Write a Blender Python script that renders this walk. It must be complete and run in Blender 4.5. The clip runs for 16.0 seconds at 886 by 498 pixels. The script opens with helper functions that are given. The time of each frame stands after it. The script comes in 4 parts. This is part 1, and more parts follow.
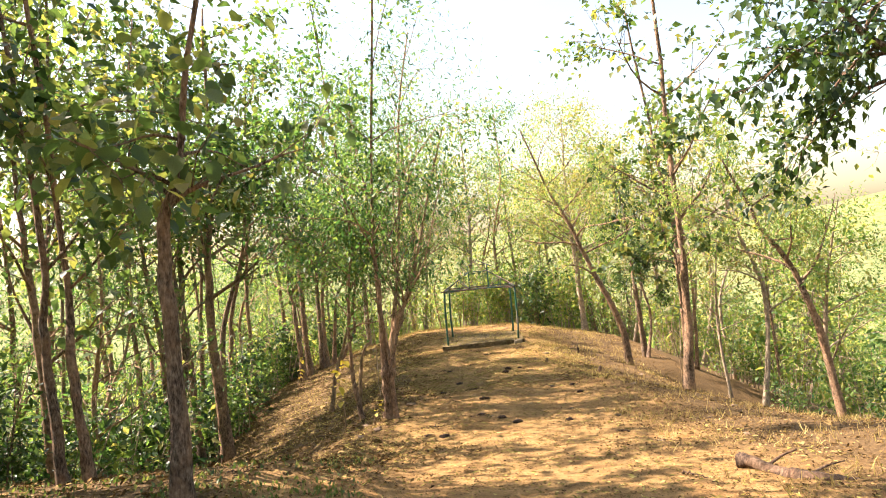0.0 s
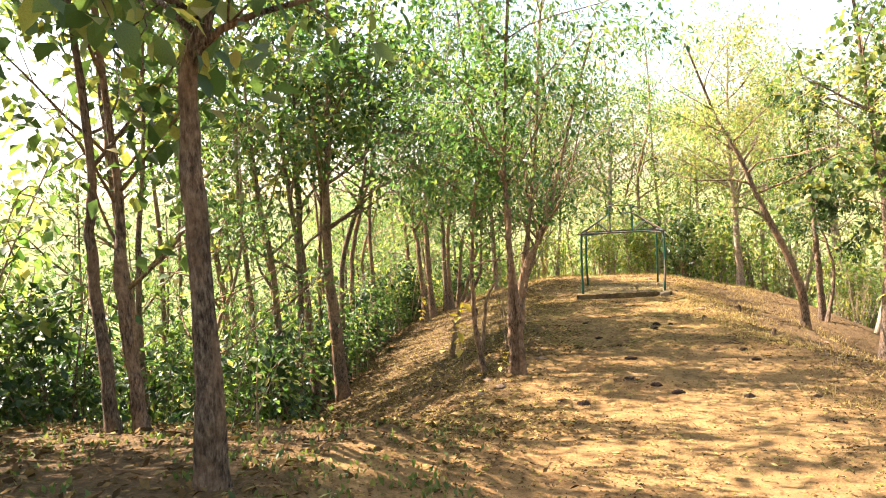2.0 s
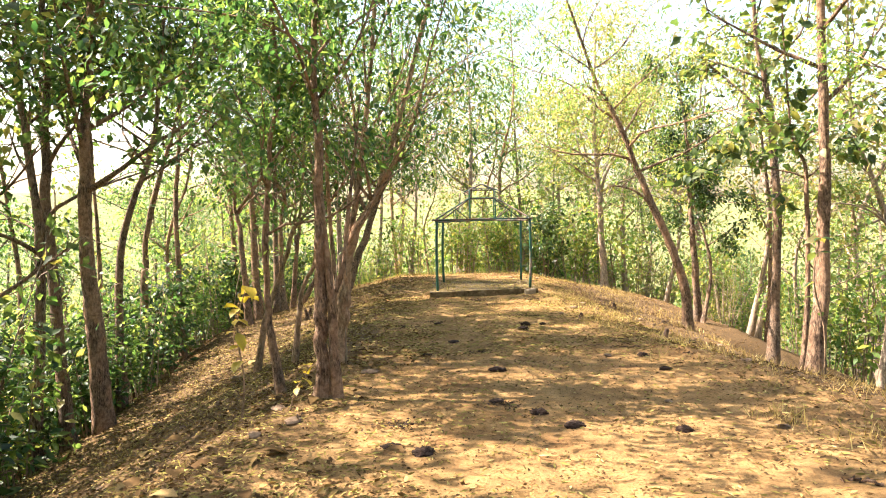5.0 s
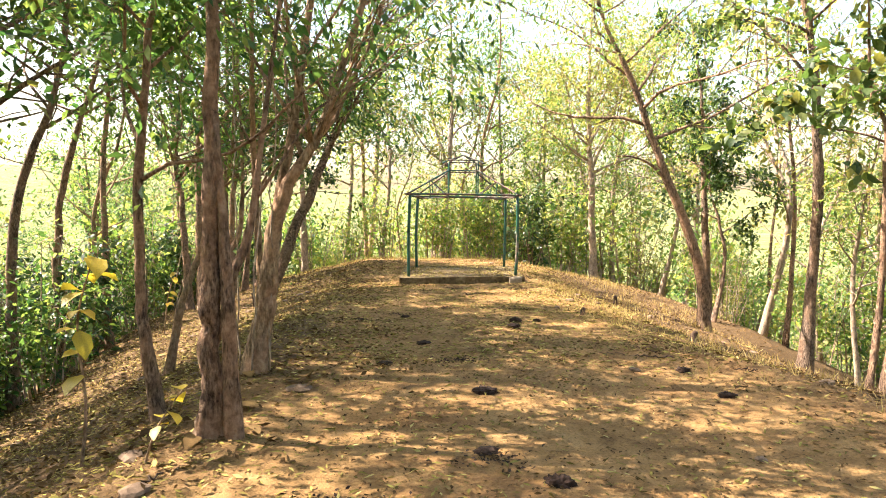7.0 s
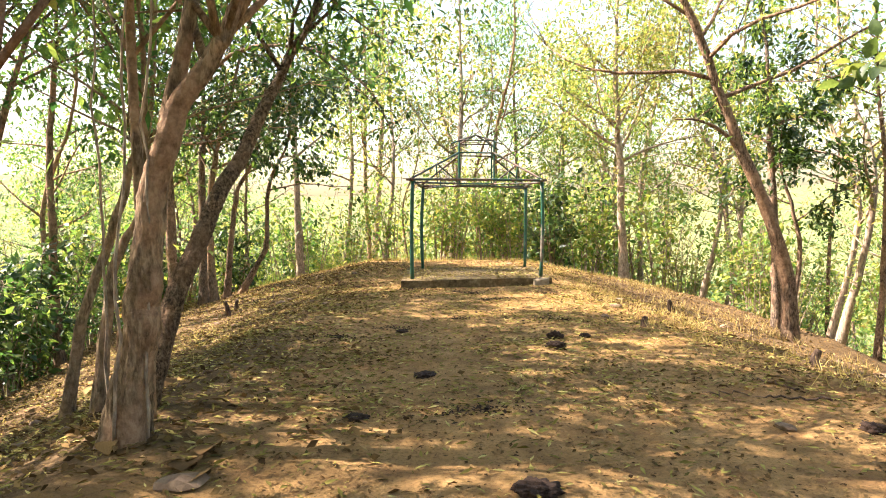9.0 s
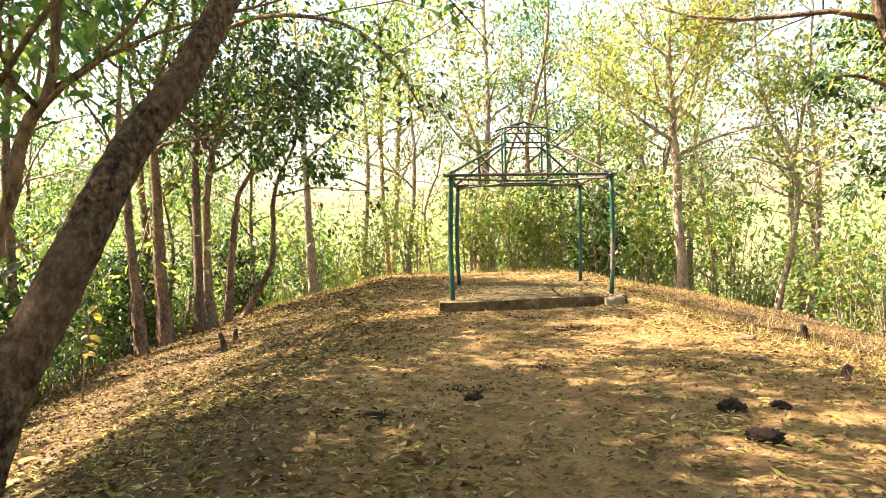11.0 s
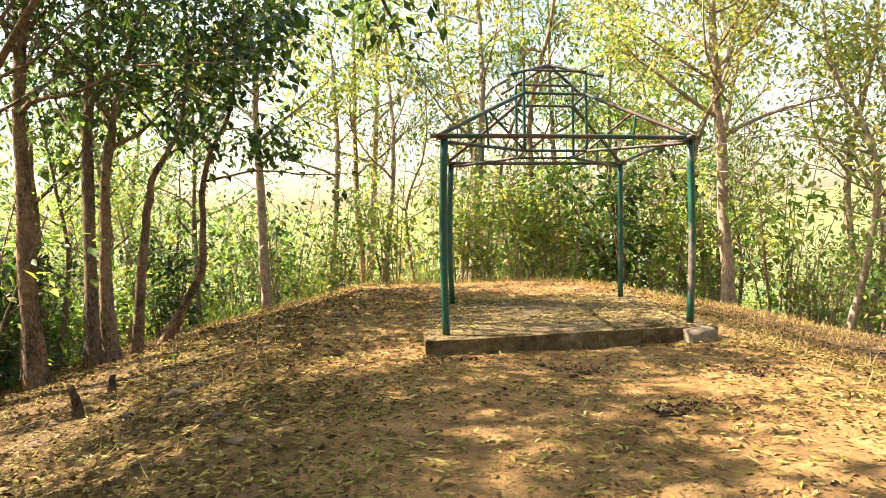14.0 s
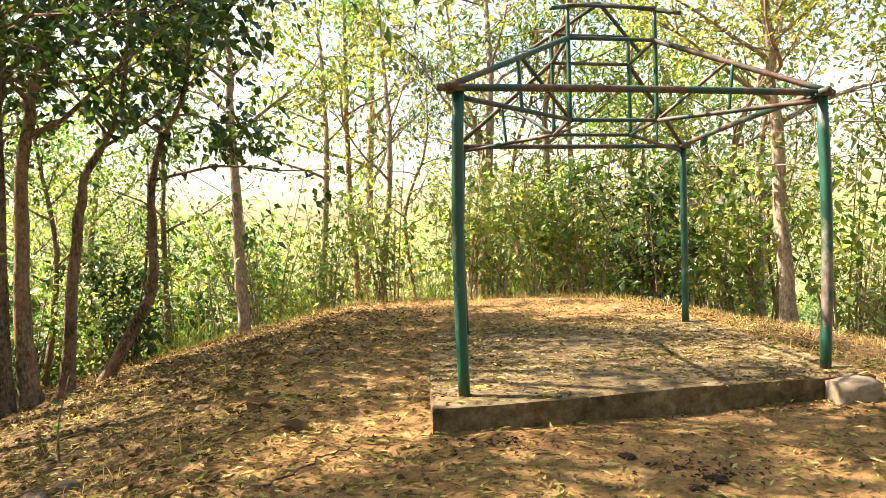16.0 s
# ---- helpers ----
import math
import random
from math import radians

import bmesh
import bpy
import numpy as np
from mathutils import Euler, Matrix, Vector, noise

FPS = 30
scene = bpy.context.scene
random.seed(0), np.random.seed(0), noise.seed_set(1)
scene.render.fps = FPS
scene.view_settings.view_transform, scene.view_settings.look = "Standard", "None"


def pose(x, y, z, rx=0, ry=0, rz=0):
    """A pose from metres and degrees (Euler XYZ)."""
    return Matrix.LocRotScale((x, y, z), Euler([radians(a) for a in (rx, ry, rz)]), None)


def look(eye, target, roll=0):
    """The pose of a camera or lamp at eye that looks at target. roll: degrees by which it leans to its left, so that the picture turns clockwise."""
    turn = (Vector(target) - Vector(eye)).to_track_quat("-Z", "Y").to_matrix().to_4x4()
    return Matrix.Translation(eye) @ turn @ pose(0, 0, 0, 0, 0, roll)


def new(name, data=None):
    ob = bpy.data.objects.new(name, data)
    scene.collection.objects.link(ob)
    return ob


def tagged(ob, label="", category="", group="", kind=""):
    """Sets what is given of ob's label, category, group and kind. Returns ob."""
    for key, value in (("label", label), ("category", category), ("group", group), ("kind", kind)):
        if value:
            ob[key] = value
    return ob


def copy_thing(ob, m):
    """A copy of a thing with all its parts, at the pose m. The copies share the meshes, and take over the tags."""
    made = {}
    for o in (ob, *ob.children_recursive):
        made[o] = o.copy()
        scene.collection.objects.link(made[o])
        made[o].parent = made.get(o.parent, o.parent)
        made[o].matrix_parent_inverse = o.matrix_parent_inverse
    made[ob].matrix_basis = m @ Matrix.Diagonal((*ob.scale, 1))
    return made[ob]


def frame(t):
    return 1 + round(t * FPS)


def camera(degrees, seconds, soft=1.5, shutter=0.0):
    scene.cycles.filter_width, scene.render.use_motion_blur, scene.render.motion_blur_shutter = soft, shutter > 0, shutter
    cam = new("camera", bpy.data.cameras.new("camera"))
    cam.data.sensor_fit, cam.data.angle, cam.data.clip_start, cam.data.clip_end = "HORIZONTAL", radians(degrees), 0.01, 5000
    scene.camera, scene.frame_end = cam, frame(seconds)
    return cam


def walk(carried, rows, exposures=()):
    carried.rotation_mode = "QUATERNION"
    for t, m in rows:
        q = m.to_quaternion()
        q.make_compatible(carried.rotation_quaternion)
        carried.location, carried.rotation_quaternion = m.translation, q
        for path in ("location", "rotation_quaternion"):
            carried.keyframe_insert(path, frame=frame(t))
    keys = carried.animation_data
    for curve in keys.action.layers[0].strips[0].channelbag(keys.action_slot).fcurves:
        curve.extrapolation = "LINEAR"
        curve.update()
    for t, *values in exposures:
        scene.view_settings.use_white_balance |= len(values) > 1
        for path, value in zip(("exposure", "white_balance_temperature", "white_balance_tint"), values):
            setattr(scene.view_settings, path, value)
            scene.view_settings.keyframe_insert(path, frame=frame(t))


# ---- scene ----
# the camera and its walk
cam = camera(68.0, 16.0, soft=1.0)
PATH = [
    (0, (0.12, -1.669, 0.213), (0.109, 0.33, 0.266), -5.1),
    (0.5, (0.125, -1.037, 0.123), (0.019, 0.96, 0.11), -4.5),
    (1, (0.037, -0.352, 0.028), (-0.184, 1.635, -0.023), -4.3),
    (1.5, (-0.084, 0.191, -0.042), (-0.402, 2.165, -0.11), -3.5),
    (2, (-0.165, 0.709, -0.117), (-0.576, 2.665, -0.199), -3.0),
    (2.5, (-0.25, 1.3, -0.264), (-0.652, 3.258, -0.344), -2.8),
    (3, (-0.349, 1.903, -0.426), (-0.641, 3.881, -0.503), -2.0),
    (3.5, (-0.243, 2.937, -0.674), (-0.461, 4.924, -0.746), -1.5),
    (4, (-0.128, 3.807, -0.856), (-0.265, 5.801, -0.927), -1.2),
    (4.5, (-0.125, 4.456, -0.931), (-0.186, 6.454, -0.994), -1.5),
    (5, (-0.043, 4.98, -0.97), (-0.035, 6.979, -1.044), -1.3),
    (5.2, (-0.022, 5.2, -0.997), (0.0, 7.199, -1.066), -1.2),
    (7.3, (0.056, 8.226, -1.319), (0.138, 10.221, -1.435), 0.6),
    (7.5, (0.062, 8.502, -1.338), (0.136, 10.498, -1.448), 0.4),
    (8, (0.107, 9.159, -1.455), (0.171, 11.155, -1.556), 0.2),
    (8.5, (0.156, 9.982, -1.622), (0.215, 11.978, -1.722), -0.1),
    (9, (0.176, 10.719, -1.654), (0.224, 12.716, -1.75), -0.2),
    (9.2, (0.186, 10.974, -1.66), (0.229, 12.971, -1.762), -0.3),
    (11.3, (-0.482, 14.068, -1.733), (-0.468, 16.067, -1.799), -1.4),
    (11.5, (-0.536, 14.367, -1.751), (-0.518, 16.365, -1.826), -1.2),
    (12, (-0.685, 15.204, -1.766), (-0.645, 17.202, -1.844), -1.1),
    (12.5, (-0.691, 15.86, -1.803), (-0.634, 17.858, -1.865), -1.1),
    (13, (-0.571, 16.55, -1.789), (-0.508, 18.548, -1.848), -1.2),
    (13.5, (-0.472, 17.209, -1.811), (-0.409, 19.207, -1.872), -1.1),
    (14, (-0.401, 17.864, -1.835), (-0.336, 19.862, -1.896), -1.2),
    (14.5, (-0.349, 18.525, -1.867), (-0.28, 20.523, -1.919), -1.2),
    (15, (-0.353, 19.172, -1.867), (-0.279, 21.17, -1.907), -1.2),
    (15.5, (-0.374, 19.822, -1.868), (-0.307, 21.82, -1.902), -1.4),
    (16, (-0.416, 20.397, -1.887), (-0.353, 22.396, -1.917), -1.8),
]
walk(cam, [(t, look(eye, target, roll)) for t, eye, target, roll in PATH], [(0.0, 2.36, 6250, 19), (3.0, 2.64, 6050, 18), (8.0, 2.64, 6050, 18), (11.0, 2.68, 6150, 18), (13.0, 2.44, 6250, 16), (16.0, 2.38, 6300, 15)])

# daylight: warm sun from the left of the walk, hazy bright sky
SUN_AZ, SUN_EL = 284.0, 48.0  # degrees clockwise from +y, degrees above the horizon
SUN_DIR = Vector((math.sin(radians(SUN_AZ)) * math.cos(radians(SUN_EL)), math.cos(radians(SUN_AZ)) * math.cos(radians(SUN_EL)), math.sin(radians(SUN_EL))))
world = bpy.data.worlds.new("sky")
scene.world = world
world.use_nodes = True
wn = world.node_tree.nodes
sky = wn.new("ShaderNodeTexSky")
sky.sky_type, sky.sun_disc = "NISHITA", False
sky.sun_elevation, sky.sun_rotation = radians(SUN_EL), radians(SUN_AZ)
sky.air_density, sky.dust_density, sky.ozone_density = 1.8, 3.0, 0.0
wn["Background"].inputs["Strength"].default_value = 0.068
world.node_tree.links.new(sky.outputs["Color"], wn["Background"].inputs["Color"])
sun = new("sun", bpy.data.lights.new("sun", "SUN"))
sun.data.energy, sun.data.angle, sun.data.color = 5.0, radians(0.6), (1.0, 0.87, 0.69)
sun.matrix_world = look(SUN_DIR * 60, (0, 0, 0))


# ---- materials ----
def material(name):
    m = bpy.data.materials.new(name)
    m.use_nodes = True
    nt = m.node_tree
    return m, nt, nt.nodes["Principled BSDF"]


def node(nt, kind, **values):
    n = nt.nodes.new(kind)
    for k, v in values.items():
        n.inputs[k.replace("_", " ")].default_value = v
    return n


def ramp(nt, source, stops):
    r = nt.nodes.new("ShaderNodeValToRGB")
    while len(r.color_ramp.elements) < len(stops):
        r.color_ramp.elements.new(0.5)
    for e, (p, c) in zip(r.color_ramp.elements, stops):
        e.position, e.color = p, (*c, 1)
    nt.links.new(source, r.inputs["Fac"])
    return r.outputs["Color"]


def coords(nt, scale=(1, 1, 1)):
    tc = nt.nodes.new("ShaderNodeTexCoord")
    mp = nt.nodes.new("ShaderNodeMapping")
    mp.inputs["Scale"].default_value = scale
    nt.links.new(tc.outputs["Object"], mp.inputs["Vector"])
    return mp.outputs["Vector"]


def noise_of(nt, vec, scale, detail=6.0, rough=0.6):
    n = node(nt, "ShaderNodeTexNoise", Scale=scale, Detail=detail, Roughness=rough)
    nt.links.new(vec, n.inputs["Vector"])
    return n.outputs["Fac"]


def mixed(nt, a, b, fac, kind="MIX"):
    n = nt.nodes.new("ShaderNodeMix")
    n.data_type, n.blend_type = "RGBA", kind
    for sock, v in ((n.inputs[6], a), (n.inputs[7], b), (n.inputs[0], fac)):
        if hasattr(v, "is_output"):
            nt.links.new(v, sock)
        else:
            sock.default_value = (*v, 1) if isinstance(v, tuple) else v
    return n.outputs[2]


def bumped(nt, bsdf, height, strength, distance):
    b = node(nt, "ShaderNodeBump", Strength=strength, Distance=distance)
    nt.links.new(height, b.inputs["Height"])
    nt.links.new(b.outputs["Normal"], bsdf.inputs["Normal"])


def soil_material():
    m, nt, p = material("dry_soil")
    v = coords(nt)
    big, mid, fine = noise_of(nt, v, 0.55, 4), noise_of(nt, v, 3.5, 6), noise_of(nt, v, 45, 8, 0.7)
    base = ramp(nt, big, [(0.32, (0.205, 0.118, 0.044)), (0.5, (0.285, 0.166, 0.060)), (0.68, (0.29, 0.144, 0.050))])
    dust = ramp(nt, mid, [(0.35, (0.135, 0.075, 0.029)), (0.5, (0.26, 0.153, 0.057)), (0.7, (0.40, 0.25, 0.10))])
    c = mixed(nt, base, dust, 0.55)
    speck = ramp(nt, fine, [(0.34, (0.35, 0.33, 0.30)), (0.5, (1, 1, 1)), (0.75, (1.25, 1.2, 1.1))])
    c = mixed(nt, c, speck, 0.75, "MULTIPLY")
    # leaf mould off the trodden strip
    att = nt.nodes.new("ShaderNodeAttribute")
    att.attribute_name = "mould"
    mould = ramp(nt, noise_of(nt, v, 22, 8, 0.75), [(0.3, (0.035, 0.021, 0.010)), (0.52, (0.10, 0.062, 0.027)), (0.7, (0.21, 0.135, 0.06))])
    c = mixed(nt, c, mould, att.outputs["Fac"])
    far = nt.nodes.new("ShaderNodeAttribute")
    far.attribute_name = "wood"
    # far canopy colours are lifted here to stand in for distance haze
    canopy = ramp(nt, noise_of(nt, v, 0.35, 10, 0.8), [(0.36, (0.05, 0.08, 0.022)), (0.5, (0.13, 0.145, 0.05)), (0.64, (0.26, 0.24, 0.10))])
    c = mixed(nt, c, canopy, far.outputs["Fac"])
    nt.links.new(c, p.inputs["Base Color"])
    p.inputs["Roughness"].default_value = 0.95
    p.inputs["Specular IOR Level"].default_value = 0.15
    add = nt.nodes.new("ShaderNodeMath")
    add.operation = "ADD"
    nt.links.new(mid, add.inputs[0])
    nt.links.new(fine, add.inputs[1])
    bumped(nt, p, add.outputs[0], 0.8, 0.03)
    return m


def bark_material(name, dark, mid, light, furrow=14.0, depth=0.02, peel=0.75, stretch=0.3):
    m, nt, p = material(name)
    v = coords(nt, (furrow, furrow, furrow * stretch))
    w = coords(nt)
    f = noise_of(nt, v, 1.6, 8, 0.7)
    c = ramp(nt, f, [(0.38, dark), (0.5, mid), (0.62, light)])
    patch = ramp(nt, noise_of(nt, w, 4.5, 6, 0.65), [(0.36, (0.5, 0.47, 0.45)), (0.52, (1, 1, 1)), (0.7, (1.35, 1.14, 0.98))])
    c = mixed(nt, c, patch, 0.9, "MULTIPLY")
    # where the outer bark has come off
    bare = ramp(nt, noise_of(nt, coords(nt, (1, 1, 0.45)), 3.1, 5, 0.62), [(0.47, (0, 0, 0)), (0.55, (1, 1, 1))])
    half = nt.nodes.new("ShaderNodeMath")
    half.operation = "MULTIPLY"
    half.inputs[1].default_value = peel
    nt.links.new(bare, half.inputs[0])
    under = ramp(nt, noise_of(nt, w, 14, 6, 0.7), [(0.36, (0.16, 0.092, 0.052)), (0.5, (0.33, 0.195, 0.11)), (0.64, (0.46, 0.30, 0.18))])
    nt.links.new(mixed(nt, c, under, half.outputs[0]), p.inputs["Base Color"])
    p.inputs["Roughness"].default_value = 0.9
    p.inputs["Specular IOR Level"].default_value = 0.2
    bumped(nt, p, f, 1.0, depth)
    return m


def leaf_material(name, stops, translucency=0.45, gloss=0.5):
    """Leaves: each takes its own hue, and lets part of the light through."""
    m, nt, p = material(name)
    g = nt.nodes.new("ShaderNodeNewGeometry")
    info = nt.nodes.new("ShaderNodeObjectInfo")
    mixv = nt.nodes.new("ShaderNodeMath")
    mixv.operation = "ADD"
    wrap = nt.nodes.new("ShaderNodeMath")
    wrap.operation = "FRACT"
    nt.links.new(g.outputs["Random Per Island"], mixv.inputs[0])
    nt.links.new(info.outputs["Random"], mixv.inputs[1])
    nt.links.new(mixv.outputs[0], wrap.inputs[0])
    c = ramp(nt, wrap.outputs[0], stops)
    v = coords(nt)
    blotch = ramp(nt, noise_of(nt, v, 30, 4), [(0.35, (0.7, 0.72, 0.6)), (0.6, (1.1, 1.08, 1.0))])
    c = mixed(nt, c, blotch, 0.7, "MULTIPLY")
    nt.links.new(c, p.inputs["Base Color"])
    p.inputs["Roughness"].default_value = gloss
    p.inputs["Specular IOR Level"].default_value = 0.5 if gloss < 0.6 else 0.1
    t = nt.nodes.new("ShaderNodeBsdfTranslucent")
    warm = mixed(nt, c, (1.35, 1.4, 0.8), 1.0, "MULTIPLY")
    nt.links.new(warm, t.inputs["Color"])
    s = nt.nodes.new("ShaderNodeMixShader")
    s.inputs["Fac"].default_value = translucency
    nt.links.new(p.outputs["BSDF"], s.inputs[1])
    nt.links.new(t.outputs["BSDF"], s.inputs[2])
    nt.links.new(s.outputs["Shader"], nt.nodes["Material Output"].inputs["Surface"])
    return m


def plain_material(name, stops, scale, roughness, bump=0.4, distance=0.01, metal=0.0):
    m, nt, p = material(name)
    v = coords(nt)
    f = noise_of(nt, v, scale, 8, 0.7)
    c = ramp(nt, f, stops)
    big = ramp(nt, noise_of(nt, v, scale * 0.15, 4), [(0.35, (0.72, 0.7, 0.68)), (0.6, (1.1, 1.1, 1.1))])
    nt.links.new(mixed(nt, c, big, 0.7, "MULTIPLY"), p.inputs["Base Color"])
    p.inputs["Roughness"].default_value, p.inputs["Metallic"].default_value = roughness, metal
    p.inputs["Specular IOR Level"].default_value = 0.15
    bumped(nt, p, f, bump, distance)
    return m


def painted_steel():
    """Green paint worn through to grey primer and rust."""
    m, nt, p = material("green_painted_steel")
    v = coords(nt, (1, 1, 0.45))
    f = noise_of(nt, v, 3.2, 9, 0.72)
    paint = ramp(nt, noise_of(nt, v, 11, 6), [(0.3, (0.006, 0.045, 0.028)), (0.6, (0.010, 0.078, 0.048)), (0.8, (0.022, 0.12, 0.075))])
    bare = ramp(nt, noise_of(nt, v, 24, 6), [(0.35, (0.09, 0.055, 0.035)), (0.6, (0.20, 0.17, 0.14))])
    worn = ramp(nt, f, [(0.56, (0, 0, 0)), (0.62, (1, 1, 1))])
    nt.links.new(mixed(nt, paint, bare, worn), p.inputs["Base Color"])
    p.inputs["Roughness"].default_value = 0.45
    bumped(nt, p, f, 0.35, 0.004)
    return m


def rusty_steel():
    m, nt, p = material("rusted_green_steel")
    v = coords(nt)
    rust = ramp(nt, noise_of(nt, v, 18, 7), [(0.3, (0.05, 0.028, 0.02)), (0.55, (0.13, 0.07, 0.045)), (0.75, (0.22, 0.13, 0.08))])
    paint = (0.014, 0.06, 0.04)
    worn = ramp(nt, noise_of(nt, v, 2.6, 6), [(0.42, (0, 0, 0)), (0.56, (1, 1, 1))])
    nt.links.new(mixed(nt, paint, rust, worn), p.inputs["Base Color"])
    p.inputs["Roughness"].default_value = 0.6
    bumped(nt, p, noise_of(nt, v, 60, 4), 0.3, 0.003)
    return m


SOIL = soil_material()
BARK_GREY = bark_material("furrowed_grey_bark", (0.04, 0.027, 0.018), (0.15, 0.105, 0.072), (0.32, 0.24, 0.165), 30, 0.05, 0.5)
BARK_RED = bark_material("red_brown_bark", (0.045, 0.029, 0.019), (0.175, 0.112, 0.07), (0.35, 0.24, 0.15), 26, 0.045)
BARK_ROUGH = bark_material("rough_mottled_bark", (0.03, 0.02, 0.013), (0.16, 0.105, 0.062), (0.36, 0.255, 0.155), 26, 0.06, 0.35, 0.7)
BARK_TAN = bark_material("smooth_tan_bark", (0.09, 0.058, 0.034), (0.23, 0.157, 0.09), (0.40, 0.285, 0.17), 20, 0.03)
BARK_PALE = bark_material("pale_twig_bark", (0.16, 0.12, 0.085), (0.30, 0.235, 0.165), (0.44, 0.36, 0.26), 20, 0.006, 0.2)
LEAF_TEAK = leaf_material("teak_leaf", [(0.0, (0.045, 0.078, 0.026)), (0.45, (0.09, 0.138, 0.044)), (0.8, (0.17, 0.19, 0.06)), (1.0, (0.30, 0.25, 0.075))], 0.55)
LEAF_DARK = leaf_material("dark_leaf", [(0.0, (0.02, 0.045, 0.014)), (0.6, (0.045, 0.082, 0.022)), (1.0, (0.10, 0.135, 0.032))], 0.45, 0.42)
LEAF_GREEN = leaf_material("green_leaf", [(0.0, (0.03, 0.08, 0.028)), (0.5, (0.085, 0.155, 0.048)), (1.0, (0.205, 0.255, 0.075))], 0.6)
LEAF_FRESH = leaf_material("fresh_green_leaf", [(0.0, (0.06, 0.13, 0.028)), (0.5, (0.135, 0.225, 0.045)), (1.0, (0.26, 0.33, 0.07))], 0.62)
LEAF_LIME = leaf_material("yellow_green_leaf", [(0.0, (0.08, 0.165, 0.04)), (0.45, (0.185, 0.265, 0.07)), (0.8, (0.34, 0.34, 0.10)), (1.0, (0.44, 0.38, 0.14))], 0.6)
LEAF_GOLD = leaf_material("turning_leaf", [(0.0, (0.10, 0.135, 0.035)), (0.4, (0.21, 0.22, 0.06)), (0.75, (0.34, 0.30, 0.10)), (1.0, (0.38, 0.27, 0.12))], 0.55)
LITTER_PALE = leaf_material("fallen_leaflet", [(0.0, (0.08, 0.065, 0.018)), (0.45, (0.19, 0.155, 0.038)), (0.8, (0.33, 0.28, 0.075)), (1.0, (0.47, 0.39, 0.16))], 0.1, 0.95)
LITTER_BROWN = leaf_material("dead_leaf", [(0.0, (0.045, 0.026, 0.011)), (0.45, (0.115, 0.066, 0.027)), (0.8, (0.20, 0.125, 0.05)), (1.0, (0.33, 0.22, 0.095))], 0.1, 0.95)
WEED = leaf_material("weed", [(0.0, (0.05, 0.085, 0.02)), (0.6, (0.12, 0.16, 0.04)), (1.0, (0.27, 0.25, 0.08))], 0.35)
STRAW = leaf_material("dry_grass", [(0.0, (0.24, 0.16, 0.06)), (0.6, (0.42, 0.31, 0.13)), (1.0, (0.55, 0.43, 0.21))], 0.3, 0.7)
STEEL = painted_steel()
RUSTY = rusty_steel()
CONCRETE = plain_material("weathered_concrete", [(0.34, (0.05, 0.034, 0.016)), (0.5, (0.14, 0.098, 0.047)), (0.68, (0.28, 0.215, 0.115))], 7, 0.92)
PALE_CONCRETE = plain_material("pale_concrete", [(0.3, (0.14, 0.105, 0.065)), (0.55, (0.24, 0.19, 0.125)), (0.8, (0.34, 0.285, 0.20))], 14, 0.9)
DUNG = plain_material("dry_dung", [(0.3, (0.016, 0.010, 0.007)), (0.55, (0.045, 0.027, 0.018)), (0.8, (0.11, 0.068, 0.042))], 34, 0.9, 1.0, 0.02)
STONE = plain_material("brown_stone", [(0.3, (0.10, 0.066, 0.04)), (0.55, (0.19, 0.13, 0.082)), (0.8, (0.30, 0.22, 0.145))], 12, 0.9, 0.7, 0.02)
DEADWOOD = bark_material("dead_wood", (0.03, 0.02, 0.013), (0.08, 0.05, 0.032), (0.17, 0.115, 0.075), 16, 0.02, 0.2)

# ---- the ground ----
RIDGE = [(-60, 2.0), (-20, 0.6), (-8, -0.5), (-1.5, -1.42), (3, -2.0), (6, -2.4), (8, -2.65), (10, -2.87), (12, -2.97), (15, -2.97), (18, -3.02), (22, -3.12), (25, -3.18), (29, -3.08), (33, -3.12), (37, -3.4), (41, -4.3), (46, -6.2), (60, -11.0), (90, -15.0)]


def smooth(a, b, v):
    s = np.clip((v - a) / (b - a), 0, 1)
    return s * s * (3 - 2 * s)


def terrain(x, y):
    """Height of the ground: a descending spur with a level knoll at its end, valleys on both sides, hills far off."""
    x, y = np.asarray(x, float), np.asarray(y, float)
    ky, kz = np.array(RIDGE).T
    z = (np.interp(y - 0.7, ky, kz) + np.interp(y, ky, kz) + np.interp(y + 0.7, ky, kz)) / 3
    left = np.maximum(-1.6 - x, 0)
    right = np.maximum(x - np.interp(y, [12, 14, 17], [4.3, 3.9, 2.9]), 0)
    wl, wr = smooth(6.5, 12, y), smooth(7, 14, y)
    sl = np.interp(y, [12, 18, 27], [0.50, 0.44, 0.26])
    dl = sl * (np.sqrt(left ** 2 + 0.16) - 0.4) ** 0.95 * wl - 0.3 * np.clip(-0.6 - x, 0, 1.6) * (1 - smooth(5.5, 10.5, y))
    dr = (np.interp(y, [15, 22], [0.27, 0.2]) * (np.sqrt(right ** 2 + 0.25) - 0.5) + 0.28 * np.clip(right - 3, 0, 2.5) * (1 - smooth(20.5, 24, y))) * wr
    fl = np.maximum(left - 5.8 + 1.8 * (1 - wl), 0)
    fr = np.maximum(right - 5.5, 0)
    z = z - dl - dr - 0.34 * np.minimum(fl, 30) - 0.24 * np.minimum(fr, 34)
    z = np.maximum(z, -17 + 0.0 * x)
    r = np.hypot(x, y - 10)
    bump = np.sin(x * 0.013 + 1.0) * np.cos(y * 0.011 + 0.4) * 8 + np.sin(x * 0.031) * 3
    z = z + smooth(70, 420, r) * (31 + bump)
    return z


